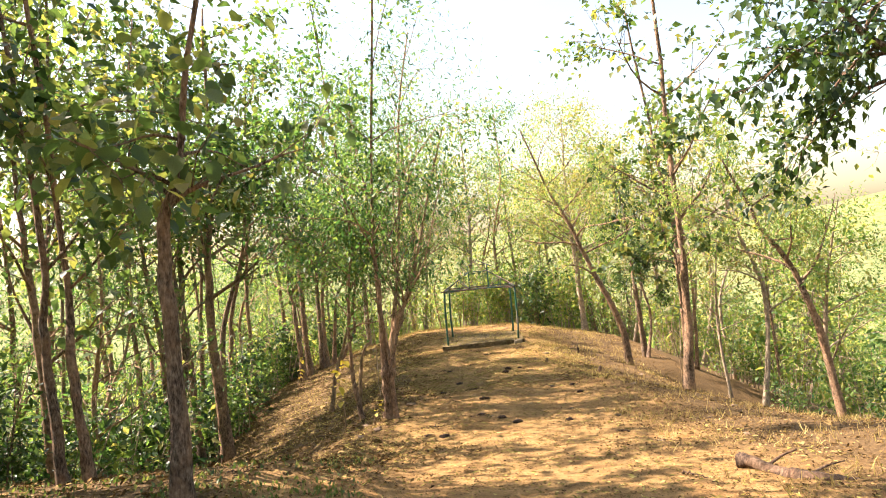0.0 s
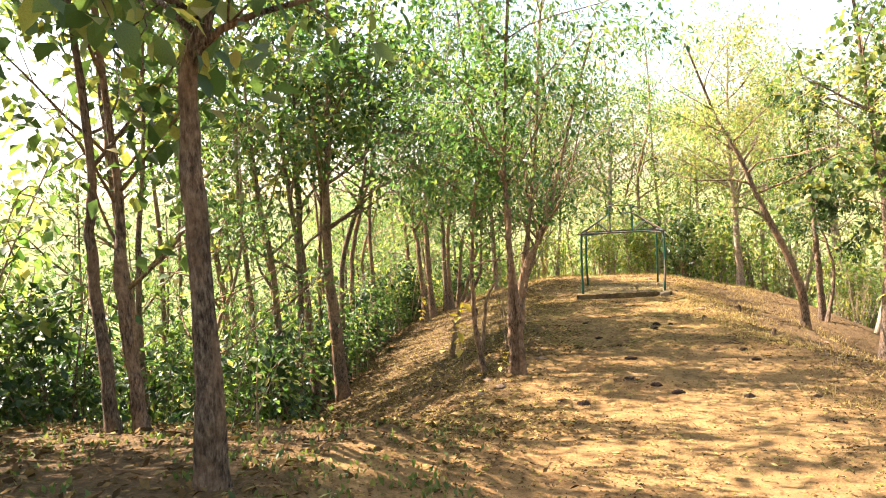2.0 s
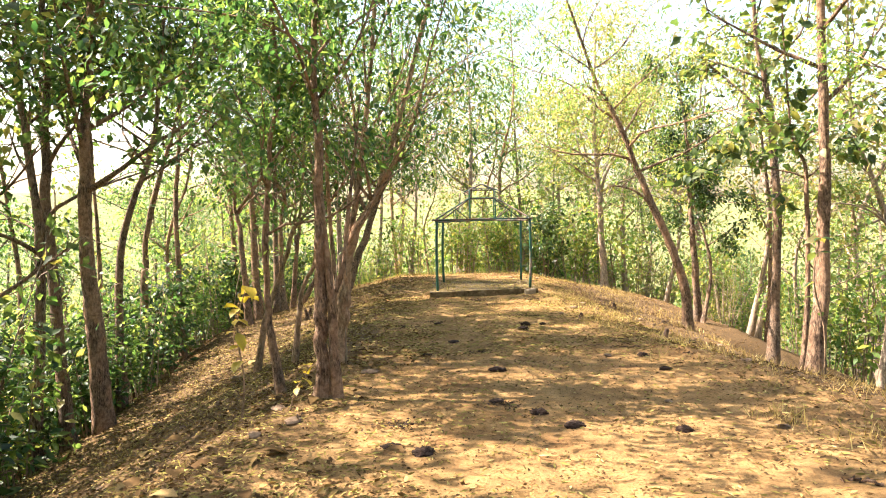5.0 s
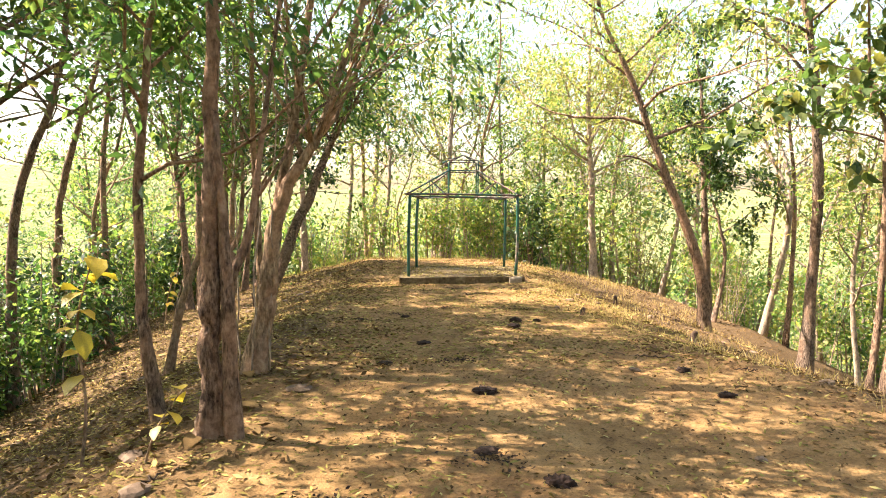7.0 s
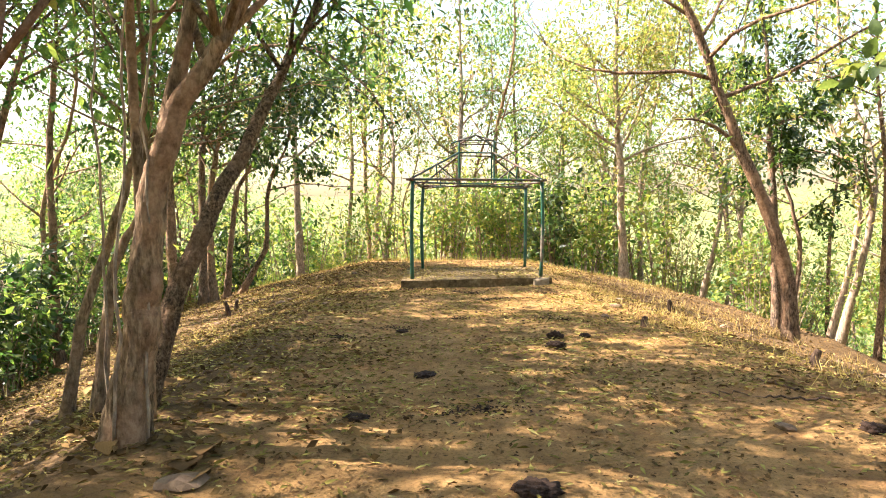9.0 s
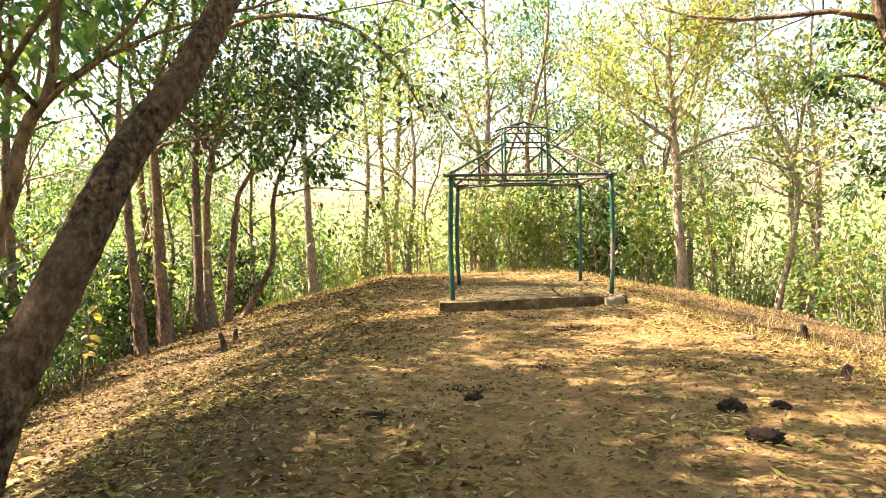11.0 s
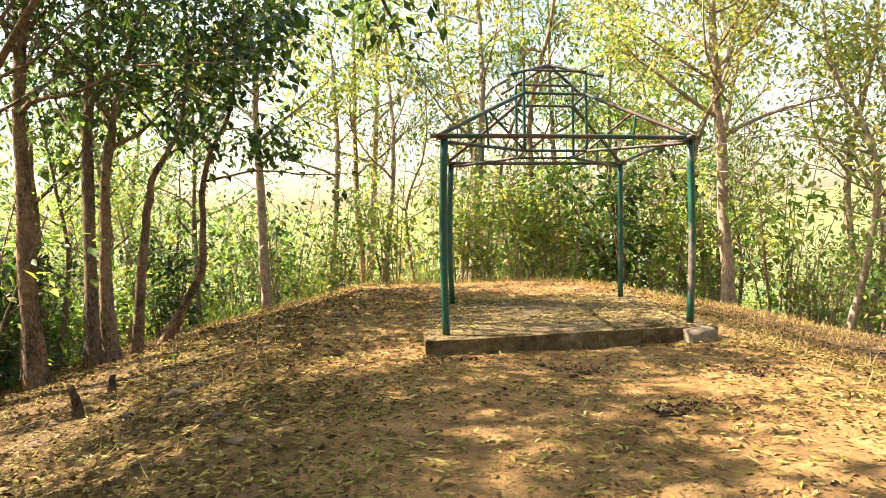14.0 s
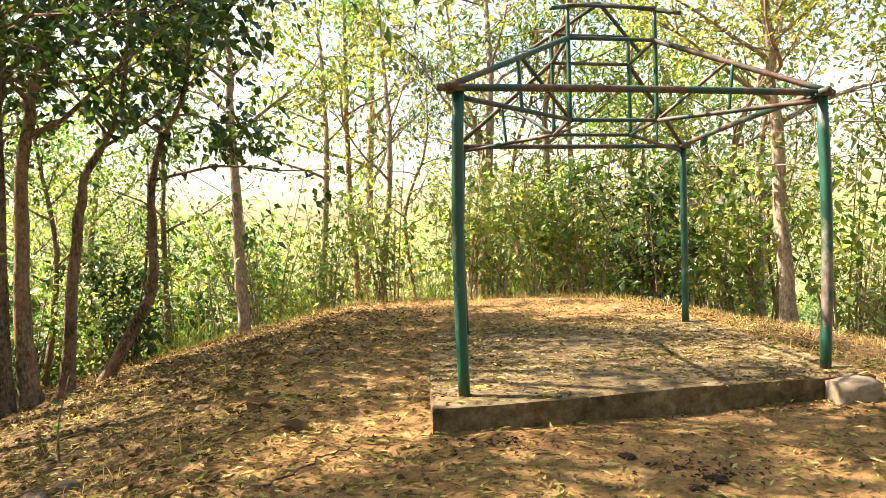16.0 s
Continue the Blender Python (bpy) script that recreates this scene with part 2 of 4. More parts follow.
def relief(x, y):
    """Small unevenness of the trodden soil."""
    x, y = np.asarray(x, float), np.asarray(y, float)
    z = 0.022 * np.sin(1.7 * x + 0.9 * y) * np.cos(1.3 * y - 0.6 * x + 1.1)
    z = z + 0.013 * np.sin(4.1 * x - 2.2 * y + 0.4) * np.cos(3.3 * y + 1.9 * x)
    z = z + 0.007 * np.sin(9.7 * x + 5.1 * y) * np.cos(8.3 * y - 6.1 * x + 2.0)
    return z + 0.004 * np.sin(21 * x + 3 * y) * np.cos(19 * y - 7 * x)


def ground_z(x, y):
    return terrain(x, y) + relief(x, y)


def axis_steps(lo, hi, step, reach, growth=1.16):
    mid = list(np.arange(lo, hi, step))
    up, d = [mid[-1]], step
    while up[-1] < reach:
        d *= growth
        up.append(up[-1] + d)
    down, d = [mid[0]], step
    while down[-1] > -reach:
        d *= growth
        down.append(down[-1] - d)
    return np.array(down[:0:-1] + mid + up[1:])


def mesh_object(name, verts, faces, mat, parent=None, label="", smooth_faces=True):
    me = bpy.data.meshes.new(name)
    me.from_pydata(verts, [], faces)
    me.materials.append(mat)
    if smooth_faces:
        me.polygons.foreach_set("use_smooth", [True] * len(me.polygons))
    ob = new(name, me)
    ob.parent = parent
    if label:
        ob["label"] = label
    return ob


def build_ground():
    xs, ys = axis_steps(-8, 9, 0.11, 1600), axis_steps(-4, 36, 0.11, 1600)
    gx, gy = np.meshgrid(xs, ys)
    near = np.clip(1.6 - np.hypot((gx - 0.5) / 30, (gy - 14) / 40), 0, 1)
    gz = terrain(gx, gy) + relief(gx, gy) * near
    nx, ny = len(xs), len(ys)
    idx = np.arange(nx * ny).reshape(ny, nx)
    faces = np.stack([idx[:-1, :-1], idx[:-1, 1:], idx[1:, 1:], idx[1:, :-1]], -1).reshape(-1, 4)
    ob = mesh_object("ground", np.stack([gx, gy, gz], -1).reshape(-1, 3).tolist(), faces.tolist(), SOIL)
    # how much leaf mould lies: little on the trodden strip, more on the flanks
    wob = 0.5 * np.sin(gy * 0.9) + 0.35 * np.sin(gy * 2.3 + gx)
    mid = np.interp(gy, [0, 5, 12, 18, 24], [0.9, 0.9, 1.1, 1.0, 0.9])
    half = np.interp(gy, [0, 6, 12, 18, 23, 26], [2.0, 2.2, 2.3, 2.0, 2.4, 3.0])
    half = np.where(gx < mid, half - 0.55 * smooth(8, 12, gy), half)
    mould = smooth(0.0, 1.5, np.abs(gx - mid) - half + 0.35 * wob) * 0.93
    # share of the haze-paled canopy colour, growing with distance
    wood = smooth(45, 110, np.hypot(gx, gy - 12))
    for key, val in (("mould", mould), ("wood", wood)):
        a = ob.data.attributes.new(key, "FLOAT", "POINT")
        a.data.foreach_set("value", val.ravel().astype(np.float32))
    tagged(ob, "bare tan soil of a ridge path with leaf mould on its flanks", "ground", kind="structure")


build_ground()

# ---- builders ----
RNG = np.random.default_rng(7)


class Mesh:
    """Gathers tubes and other pieces into one mesh."""

    def __init__(self):
        self.v, self.f, self.n = [], [], 0

    def add(self, verts, faces):
        self.v.append(np.asarray(verts, float))
        self.f.extend((np.asarray(faces) + self.n).tolist())
        self.n += len(verts)

    def tube(self, pts, radii, sides=8, rough=0.0, rng=RNG, flare=0.0, link=None):
        pts, radii = np.asarray(pts, float), np.asarray(radii, float)
        tan = np.gradient(pts, axis=0)
        tan /= np.linalg.norm(tan, axis=1)[:, None] + 1e-9
        ref = np.array([1.0, 0, 0]) if abs(tan[0][0]) < 0.8 else np.array([0, 1.0, 0])
        a = np.linspace(0, 2 * math.pi, sides, endpoint=False)
        lobes = 1 + flare * np.cos(a * 3 + rng.uniform(0, 6))
        rings = []
        for i, (p, t, r) in enumerate(zip(pts, tan, radii)):
            s = np.cross(t, ref)
            s /= np.linalg.norm(s) + 1e-9
            b = np.cross(s, t)
            k = r * (1 + rough * rng.normal(size=sides))
            if flare:
                k = k * (1 + (lobes - 1) * max(0.0, 1 - i / (len(pts) * 0.23)))
            rings.append(p + np.outer(np.cos(a) * k, s) + np.outer(np.sin(a) * k, b))
        n = len(pts)
        if link is not None:  # grown onto an earlier tube
            self.f.append([link, self.n, self.n + 1])
        faces = [(i * sides + j, i * sides + (j + 1) % sides, (i + 1) * sides + (j + 1) % sides, (i + 1) * sides + j) for i in range(n - 1) for j in range(sides)]
        self.add(np.concatenate(rings), faces)
        self.f.append(list(range(self.n - sides, self.n)))
        self.f.append(list(range(self.n - n * sides, self.n - n * sides + sides))[::-1])

    def object(self, name, mat, parent=None, label="", smooth_faces=True):
        return mesh_object(name, np.concatenate(self.v).tolist(), self.f, mat, parent, label, smooth_faces)


def curve_through(pts, steps):
    """A smooth line through the points."""
    pts = np.asarray(pts, float)
    if len(pts) < 3:
        return np.linspace(pts[0], pts[-1], steps)
    p = np.vstack([2 * pts[0] - pts[1], pts, 2 * pts[-1] - pts[-2]])
    out = []
    for u in np.linspace(0, len(pts) - 1 - 1e-6, steps):
        i = int(u)
        t = u - i
        a, b, c, d = p[i], p[i + 1], p[i + 2], p[i + 3]
        out.append(0.5 * (2 * b + (c - a) * t + (2 * a - 5 * b + 4 * c - d) * t * t + (3 * b - a - 3 * c + d) * t ** 3))
    return np.array(out)


LEAF_SHAPES = {
    # along the leaf, across it, up; and its faces
    "broad": (np.array([(0, 0, 0), (0.3, -0.30, 0.07), (0.3, 0, 0.0), (0.3, 0.30, 0.07), (0.68, -0.26, 0.02), (0.68, 0, -0.05), (0.68, 0.26, 0.02), (1, 0, -0.2)]),
              [(0, 1, 2), (0, 2, 3), (1, 4, 5, 2), (2, 5, 6, 3), (4, 7, 5), (5, 7, 6)]),
    "oval": (np.array([(0, 0, 0), (0.45, -0.24, 0.05), (0.45, 0.24, 0.05), (1, 0, -0.08)]), [(0, 1, 3), (0, 3, 2)]),
    "slim": (np.array([(0, 0, 0), (0.4, -0.12, 0.02), (0.4, 0.12, 0.02), (1, 0, -0.06)]), [(0, 1, 3), (0, 3, 2)]),
    "blade": (np.array([(0, -0.03, 0), (0, 0.03, 0), (0.6, 0.02, 0.05), (0.6, -0.02, 0.05), (1, 0, -0.05)]), [(0, 1, 2, 3), (3, 2, 4)]),
    "ovate": (np.array([(0, 0, 0), (0.38, -0.31, 0.07), (0.42, 0, -0.01), (0.38, 0.31, 0.07), (1, 0, -0.16)]), [(0, 1, 2), (0, 2, 3), (1, 4, 2), (2, 4, 3)]),
    "reed": (np.array([(0, -0.008, 0), (0, 0.008, 0), (0.6, 0.007, 0.04), (0.6, -0.007, 0.04), (1, 0, -0.05)]), [(0, 1, 2, 3), (3, 2, 4)]),
    "curled": (np.array([(0, 0, 0.0), (0.5, -0.25, 0.15), (0.52, 0, 0.03), (0.5, 0.25, 0.11), (1, 0.04, 0.14)]), [(0, 1, 2), (0, 2, 3), (1, 4, 2), (2, 4, 3)]),
}


def leaves_mesh(name, shape, where, along, up, size, mat, parent=None, label=""):
    """One mesh of many leaves: places, directions, upper sides and lengths."""
    verts, faces = LEAF_SHAPES[shape]
    a = along / (np.linalg.norm(along, axis=1)[:, None] + 1e-9)
    side = np.cross(up, a)
    side /= np.linalg.norm(side, axis=1)[:, None] + 1e-9
    u = np.cross(a, side)
    k = np.asarray(size)[:, None, None]
    v = where[:, None, :] + k * (verts[None, :, 0:1] * a[:, None] + verts[None, :, 1:2] * side[:, None] + verts[None, :, 2:3] * u[:, None])
    n, m = len(where), len(verts)
    allf = []
    for f in faces:
        allf.append((np.arange(n)[:, None] * m + np.array(f)[None, :]).tolist())
    flat = [q for group in allf for q in group]
    return mesh_object(name, v.reshape(-1, 3).tolist(), flat, mat, parent, label)


def single_leaves(root, shape, where, along, up, sizes, mat):
    """Large leaves, each an object of its own on one shared mesh."""
    first = mesh_object("leaf", *(LEAF_SHAPES[shape][0].tolist(), [list(f) for f in LEAF_SHAPES[shape][1]]), mat, root)
    for i, (w, a, u, s) in enumerate(zip(where, along, up, sizes)):
        ob = first if i == 0 else new("leaf", first.data)
        ob.parent = root
        x = Vector(a).normalized()
        y = Vector(u).cross(x).normalized()
        m = Matrix((x, y, x.cross(y))).transposed().to_4x4()
        ob.matrix_basis = Matrix.Translation(w) @ m @ Matrix.Diagonal((s, s, s, 1))


def tree(name, label, base, pts, r0, leaf, shape, size, count, bark, limbs=7, reach=1.8, crown_from=0.5, top=3.0, rise=0.6, droop=0.0, seed=0, twigs=5, stems=(), category="tree", spread=0.26, flare=0.12, single=False, clump=2.5, rings=22, sides=14, clear=False):
    """A tree: trunk through points above its foot, limbs, twigs and a crown of leaves. base: place of the foot; pts: further points of the trunk from the foot."""
    rng = np.random.default_rng(1000 + seed)
    root = new(name)
    root.location = base
    tagged(root, label, category)
    trunk_pts = [(0, 0, -0.15), *pts]
    last, prev = np.array(pts[-1], float), np.array(pts[-2] if len(pts) > 1 else (0, 0, 0), float)
    d = (last - prev) / (np.linalg.norm(last - prev) + 1e-9)
    d = d * 0.6 + np.array([0, 0, 0.5])
    if top > 0:
        trunk_pts.append(tuple(last + d / np.linalg.norm(d) * top + rng.normal(size=3) * 0.1 * top))
    line = curve_through(trunk_pts, 22)
    line[2:-1, :2] += rng.normal(size=(19, 2)) * r0 * 0.12
    t = np.linspace(0, 1, 22)
    radii = r0 * (1 - 0.80 * t ** 1.1)
    radii[:4] *= np.array([1.5, 1.22, 1.08, 1.02])
    trunk = Mesh()
    fine = curve_through(line, rings)
    lumps = np.random.default_rng(seed)
    swell = np.interp(np.linspace(0, 1, rings), np.linspace(0, 1, 15), 1 + lumps.normal(size=15) * 0.055)
    trunk.tube(fine, np.interp(np.linspace(0, 1, rings), t, radii) * swell, sides, 0.045, lumps, flare)
    trunk.object("trunk", bark, root)
    lines = [(line, radii, crown_from, limbs)]
    for sp, sr, grown in stems:
        st = Mesh()
        sl = curve_through(sp, 16)
        sr_ = sr * (1 - 0.7 * np.linspace(0, 1, 16))
        st.tube(sl, sr_, 10, 0.05, rng)
        st.object("stem", bark, root)
        lines.append((sl, sr_, 0.45, grown))
    tips, ways = [], []
    for ln, rad, start, many in lines:
        n = len(ln)
        if many > 2:  # leaves up the leader
            for s in range(1, 8):
                tips += [ln[-s] + rng.normal(size=3) * 0.12 * reach * 0.4] * 3
                ways += [rng.normal(size=3)] * 3
        for i in range(many):
            u = start + (1 - start) * (i + rng.uniform(0, 0.9)) / many
            j = min(int(u * (n - 1)), n - 2)
            az = i * 2.4 + rng.uniform(-0.5, 0.5)
            length = reach * (1.12 - 0.38 * (u - start) / (1.001 - start)) * rng.uniform(0.7, 1.2)
            dirn = np.array([math.cos(az), math.sin(az), rise + rng.uniform(-0.15, 0.25)])
            dirn /= np.linalg.norm(dirn)
            q = [ln[j]]
            for s in range(5):
                dirn = dirn + rng.normal(size=3) * 0.16 + np.array([0, 0, -droop * 0.2])
                dirn /= np.linalg.norm(dirn)
                q.append(q[-1] + dirn * length / 5)
            q = np.array(q)
            wood = Mesh()
            r = min(rad[j] * 0.55, 0.022 + 0.018 * length)
            wood.tube(curve_through(q, 7), np.linspace(r, r * 0.25, 7), 5, 0.04, rng)
            for s in range(twigs):
                m = 1 + int(rng.integers(0, 5))
                td = (q[m] - q[m - 1]) / (np.linalg.norm(q[m] - q[m - 1]) + 1e-9) + rng.normal(size=3) * 0.65 + np.array([0, 0, -droop * 0.5])
                td /= np.linalg.norm(td)
                e = q[m] + td * length * rng.uniform(0.25, 0.55)
                c = (q[m] + e) / 2 + rng.normal(size=3) * 0.05
                wood.tube(np.array([q[m], c, e]), np.array([r * 0.34, r * 0.25, r * 0.12]), 3, 0, rng, link=min(int(m / 5 * 6), 6) * 5)
                tips += [q[m] * 0.55 + e * 0.45, c, e, e]
                ways += [td, td, td, td]
            wood.object("limb", bark, root)
    if count:
        tips, ways = np.array(tips), np.array(ways)
        share = rng.random(len(tips)) ** clump
        pick = rng.choice(len(tips), count, p=share / share.sum())
        where = tips[pick] + rng.normal(size=(count, 3)) * spread * reach * 0.33
        along = ways[pick] * 0.5 + rng.normal(size=(count, 3)) * 0.6 + np.array([0, 0, -0.35])
        up = rng.normal(size=(count, 3)) * 0.45 + np.array([0, 0, 1])
        sizes = size * rng.uniform(0.55, 1.25, count)
        if clear:  # no leaves at head height over the trodden strip
            w = where + np.array(base)
            keep = (np.abs(w[:, 0]) > 1.7) | (w[:, 2] - ground_z(w[:, 0], w[:, 1]) > 2.7)
            where, along, up, sizes = where[keep], along[keep], up[keep], sizes[keep]
        if single:
            single_leaves(root, shape, where, along, up, sizes, leaf)
        else:
            leaves_mesh("crown", shape, where, along, up, sizes, leaf, root)
    return root


def on_ground(x, y, dz=0.0):
    return (x, y, float(ground_z(x, y)) + dz)


def rel(x, y, *pts):
    """Trunk points given as x, y in the world and height over the foot."""
    return [(px - x, py - y, h) for px, py, h in pts]

# ---- the shelter: a bare steel frame on a concrete slab ----
FL, FR, BR, BL = Vector((-0.15, 25.0, 0)), Vector((2.74, 25.48, 0)), Vector((2.82, 28.44, 0)), Vector((0.06, 27.96, 0))
SLAB_TOP, EAVE = -3.0, -0.86


def part(name, bm, mat, parent, label="", bevel=0.0):
    if bevel:
        bmesh.ops.bevel(bm, geom=bm.edges[:], offset=bevel, segments=2, affect="EDGES")
    me = bpy.data.meshes.new(name)
    bm.to_mesh(me)
    bm.free()
    me.materials.append(mat)
    ob = new(name, me)
    ob.parent = parent
    if label:
        ob["label"] = label
    return ob


def build_slab():
    bm = bmesh.new()
    corners = [(-0.40, 24.68), (2.95, 25.2), (3.02, 28.75), (-0.34, 28.24)]
    n = 14
    low, high = [], []
    rng = np.random.default_rng(3)
    for i in range(4):
        a, b = np.array(corners[i]), np.array(corners[(i + 1) % 4])
        for k in range(n):
            p = a + (b - a) * k / n + rng.normal(size=2) * 0.008
            low.append(bm.verts.new((*p, -3.5)))
            high.append(bm.verts.new((*p, SLAB_TOP + rng.normal() * 0.006)))
    m = len(low)
    for i in range(m):
        bm.faces.new((low[i], low[(i + 1) % m], high[(i + 1) % m], high[i]))
    bm.faces.new(high)
    bm.faces.new(low[::-1])
    edges = [e for e in bm.edges if all(v in set(high) for v in e.verts)]
    bmesh.ops.bevel(bm, geom=edges, offset=0.012, segments=2, affect="EDGES")
    root = part("concrete_slab", bm, CONCRETE, None)
    tagged(root, "low weathered concrete slab strewn with fallen leaves", "slab")
    lump = bmesh.new()
    bmesh.ops.create_cube(lump, size=1)
    bmesh.ops.subdivide_edges(lump, edges=lump.edges[:], cuts=4, use_grid_fill=True)
    for v in lump.verts:
        v.co = Vector((v.co.x * 0.32, v.co.y * 0.36, v.co.z * 0.36)) * (1.06 - 0.22 * v.co.length)
        v.co.xy *= 1.12 - 0.35 * v.co.z
        v.co += noise.noise_vector(v.co * 6) * 0.03
    block = part("footing", lump, PALE_CONCRETE, root, "pale crumbling concrete footing at the slab corner")
    block.location = (2.68, 25.13, -3.17)
    for p in block.data.polygons:
        p.use_smooth = True


def pipe(name, a, b, r, mat, parent, bow=0.0, label=""):
    a, b = np.array(a, float), np.array(b, float)
    m = Mesh()
    t = np.linspace(0, 1, 9)[:, None]
    rng = np.random.default_rng(int(abs(a.sum() * 91 + b.sum() * 37)) % 9999)
    side = rng.normal(size=3)
    pts = a + (b - a) * t + side * bow * np.sin(t * math.pi)
    m.tube(pts, np.full(9, r), 12, 0.012, rng)
    return m.object(name, mat, parent, label)


def build_shelter():
    root = new("shelter_frame")
    root.location = (0, 0, 0)
    tagged(root, "roofless green steel shelter frame with hip trusses, paint worn and rusting", "shelter")
    posts = [FL, FR, BR, BL]
    for p in posts:
        pipe("post", (p.x, p.y, SLAB_TOP - 0.03), (p.x + 0.02, p.y, EAVE), 0.042, STEEL, root, 0.018)
    c = sum(posts, Vector()) / 4
    u, v = (FR - FL) / 2.92, (BR - FR) / 2.96
    corner = [(-1, -1), (1, -1), (1, 1), (-1, 1)]

    def mid(i, k, z):
        s, t = corner[i]
        return (*(c + u * (0.42 * s * k) + v * (0.42 * t * k)).xy, z)

    upper, tops = -0.13, 0.16
    for i in range(4):
        j = (i + 1) % 4
        p, q = posts[i], posts[j]
        out = (p - c).normalized() * 0.09
        eave = (p.x + out.x, p.y + out.y, EAVE + 0.02)
        over = (q - p).normalized() * 0.13
        pipe("eave_beam", (p.x - over.x, p.y - over.y, EAVE + 0.03), (q.x + over.x, q.y + over.y, EAVE + 0.03), 0.027, RUSTY, root, 0.012)
        low, high = mid(i, 1, EAVE + 0.0), mid(i, 1, upper)
        pipe("lower_chord", (p.x, p.y, EAVE - 0.03), low, 0.020, RUSTY, root)
        pipe("hip_rafter", eave, high, 0.024, RUSTY, root, 0.006)
        e, h, l = np.array(eave), np.array(high), np.array(low)
        foot = np.array((p.x, p.y, EAVE - 0.03))
        pipe("strut", e + (h - e) * 0.52, foot + (l - foot) * 0.52, 0.015, STEEL, root)
        pipe("brace", e + (h - e) * 0.55, l, 0.016, RUSTY, root)
        pipe("lantern_post", (low[0], low[1], EAVE - 0.02), (low[0], low[1], tops), 0.020, STEEL, root)
        pipe("ring_beam", low, mid(j, 1, EAVE), 0.018, RUSTY, root)
        pipe("ring_beam", high, mid(j, 1, upper), 0.018, RUSTY, root)
        pipe("cap_rafter", (c.x, c.y, 0.34), mid(i, 1.45, 0.06), 0.019, RUSTY, root)
        pipe("cap_beam", mid(i, 1.02, tops), mid(j, 1.02, tops), 0.016, RUSTY, root) if i in (0, 2) else None
        bm = bmesh.new()
        bmesh.ops.create_cube(bm, size=0.13, matrix=Matrix.Translation((p.x, p.y, EAVE + 0.005)) @ Matrix.Diagonal((1, 1, 0.14, 1)))
        part("cap_plate", bm, RUSTY, root, "", 0.003)


build_slab()
build_shelter()

# ---- the trees along the path ----
def tree_at(x, y, pts, r0, *args, name="tree", label="", **kw):
    return tree(name, label, on_ground(x, y, -0.02), rel(x, y, *pts), r0, *args, **{"rings": 44, "clear": True, **kw})


TEAK = dict(label="young teak with a furrowed grey-brown trunk and broad leaves")
RED = dict(label="slender forest tree with red-brown bark and small leaves")
# young teak close to the start
tree_at(-2.5, 4.35, [(-2.45, 4.35, 1.0), (-2.49, 4.35, 2.0), (-2.43, 4.35, 2.62), (-2.28, 4.35, 3.0), (-2.16, 4.35, 3.74)], 0.085, LEAF_TEAK, "broad", 0.20, 270, BARK_GREY, limbs=7, reach=1.1, crown_from=0.5, top=2.6, rise=0.35, droop=0.5, single=True, seed=1, spread=0.35, **TEAK)
# pair of teaks on the shoulder
tree_at(-4.35, 6.2, [(-4.47, 6.2, 1.47), (-4.55, 6.27, 3.42)], 0.068, LEAF_TEAK, "ovate", 0.22, 950, BARK_RED, limbs=9, reach=2.0, crown_from=0.6, top=8, seed=2, spread=0.35, **TEAK)
tree_at(-4.7, 6.25, [(-4.8, 6.23, 1.76), (-4.82, 6.28, 3.44)], 0.068, LEAF_TEAK, "ovate", 0.22, 950, BARK_GREY, limbs=9, reach=2.0, crown_from=0.6, top=8, seed=3, spread=0.35, **TEAK)
# on the left flank
tree_at(-7.05, 18.4, [(-7.24, 18.4, 3.64), (-7.2, 18.4, 5.93), (-6.97, 18.4, 8.75)], 0.17, LEAF_TEAK, "ovate", 0.26, 1900, BARK_RED, limbs=12, reach=2.8, crown_from=0.4, top=5, seed=4, clump=5, **RED)
tree_at(-7.9, 18.6, [(-8.2, 18.7, 5.4), (-8.2, 18.9, 8.6)], 0.13, LEAF_TEAK, "ovate", 0.24, 1900, BARK_GREY, limbs=12, reach=2.8, crown_from=0.4, top=5, seed=5, clump=5, **RED)
# double trunk beside the path, with its thin neighbour
tree_at(-1.46, 12.64, [(-1.465, 12.64, 0.7), (-1.455, 12.64, 1.4), (-1.42, 12.64, 2.7), (-1.42, 12.64, 4.6)], 0.09, LEAF_GREEN, "oval", 0.13, 6200, BARK_RED, limbs=14, reach=2.7, crown_from=0.7, top=5.5, spread=0.34, seed=6, rise=1.0, rings=110, sides=30, clump=5, flare=0.3,
        stems=[([(0.185, -0.04, -0.1), (0.155, -0.04, 0.4), (0.14, -0.04, 1.0), (0.105, -0.03, 1.6), (0.05, -0.01, 2.3)], 0.078, 0), ([(0.12, 0.06, 1.15), (0.26, 0.12, 1.55), (0.33, 0.2, 2.2), (0.5, 0.3, 3.6)], 0.04, 3)],
        label="tall tree with a cleft red-brown trunk beside the path")
tree_at(-2.12, 13.4, [(-2.24, 13.4, 0.7), (-2.29, 13.4, 1.25), (-2.26, 13.4, 2.2), (-2.17, 13.4, 3.3), (-2.09, 13.4, 4.6)], 0.06, LEAF_GREEN, "oval", 0.12, 4200, BARK_RED, limbs=11, reach=1.7, crown_from=0.5, top=6.0, seed=7, clump=5, **RED)
tree_at(-3.7, 17.7, [(-3.5, 17.7, 0.9), (-3.2, 17.7, 1.8), (-2.9, 17.7, 2.7), (-2.65, 17.7, 3.8)], 0.07, LEAF_GREEN, "oval", 0.11, 2200, BARK_TAN, limbs=8, reach=1.8, crown_from=0.6, top=5, seed=8, **RED)
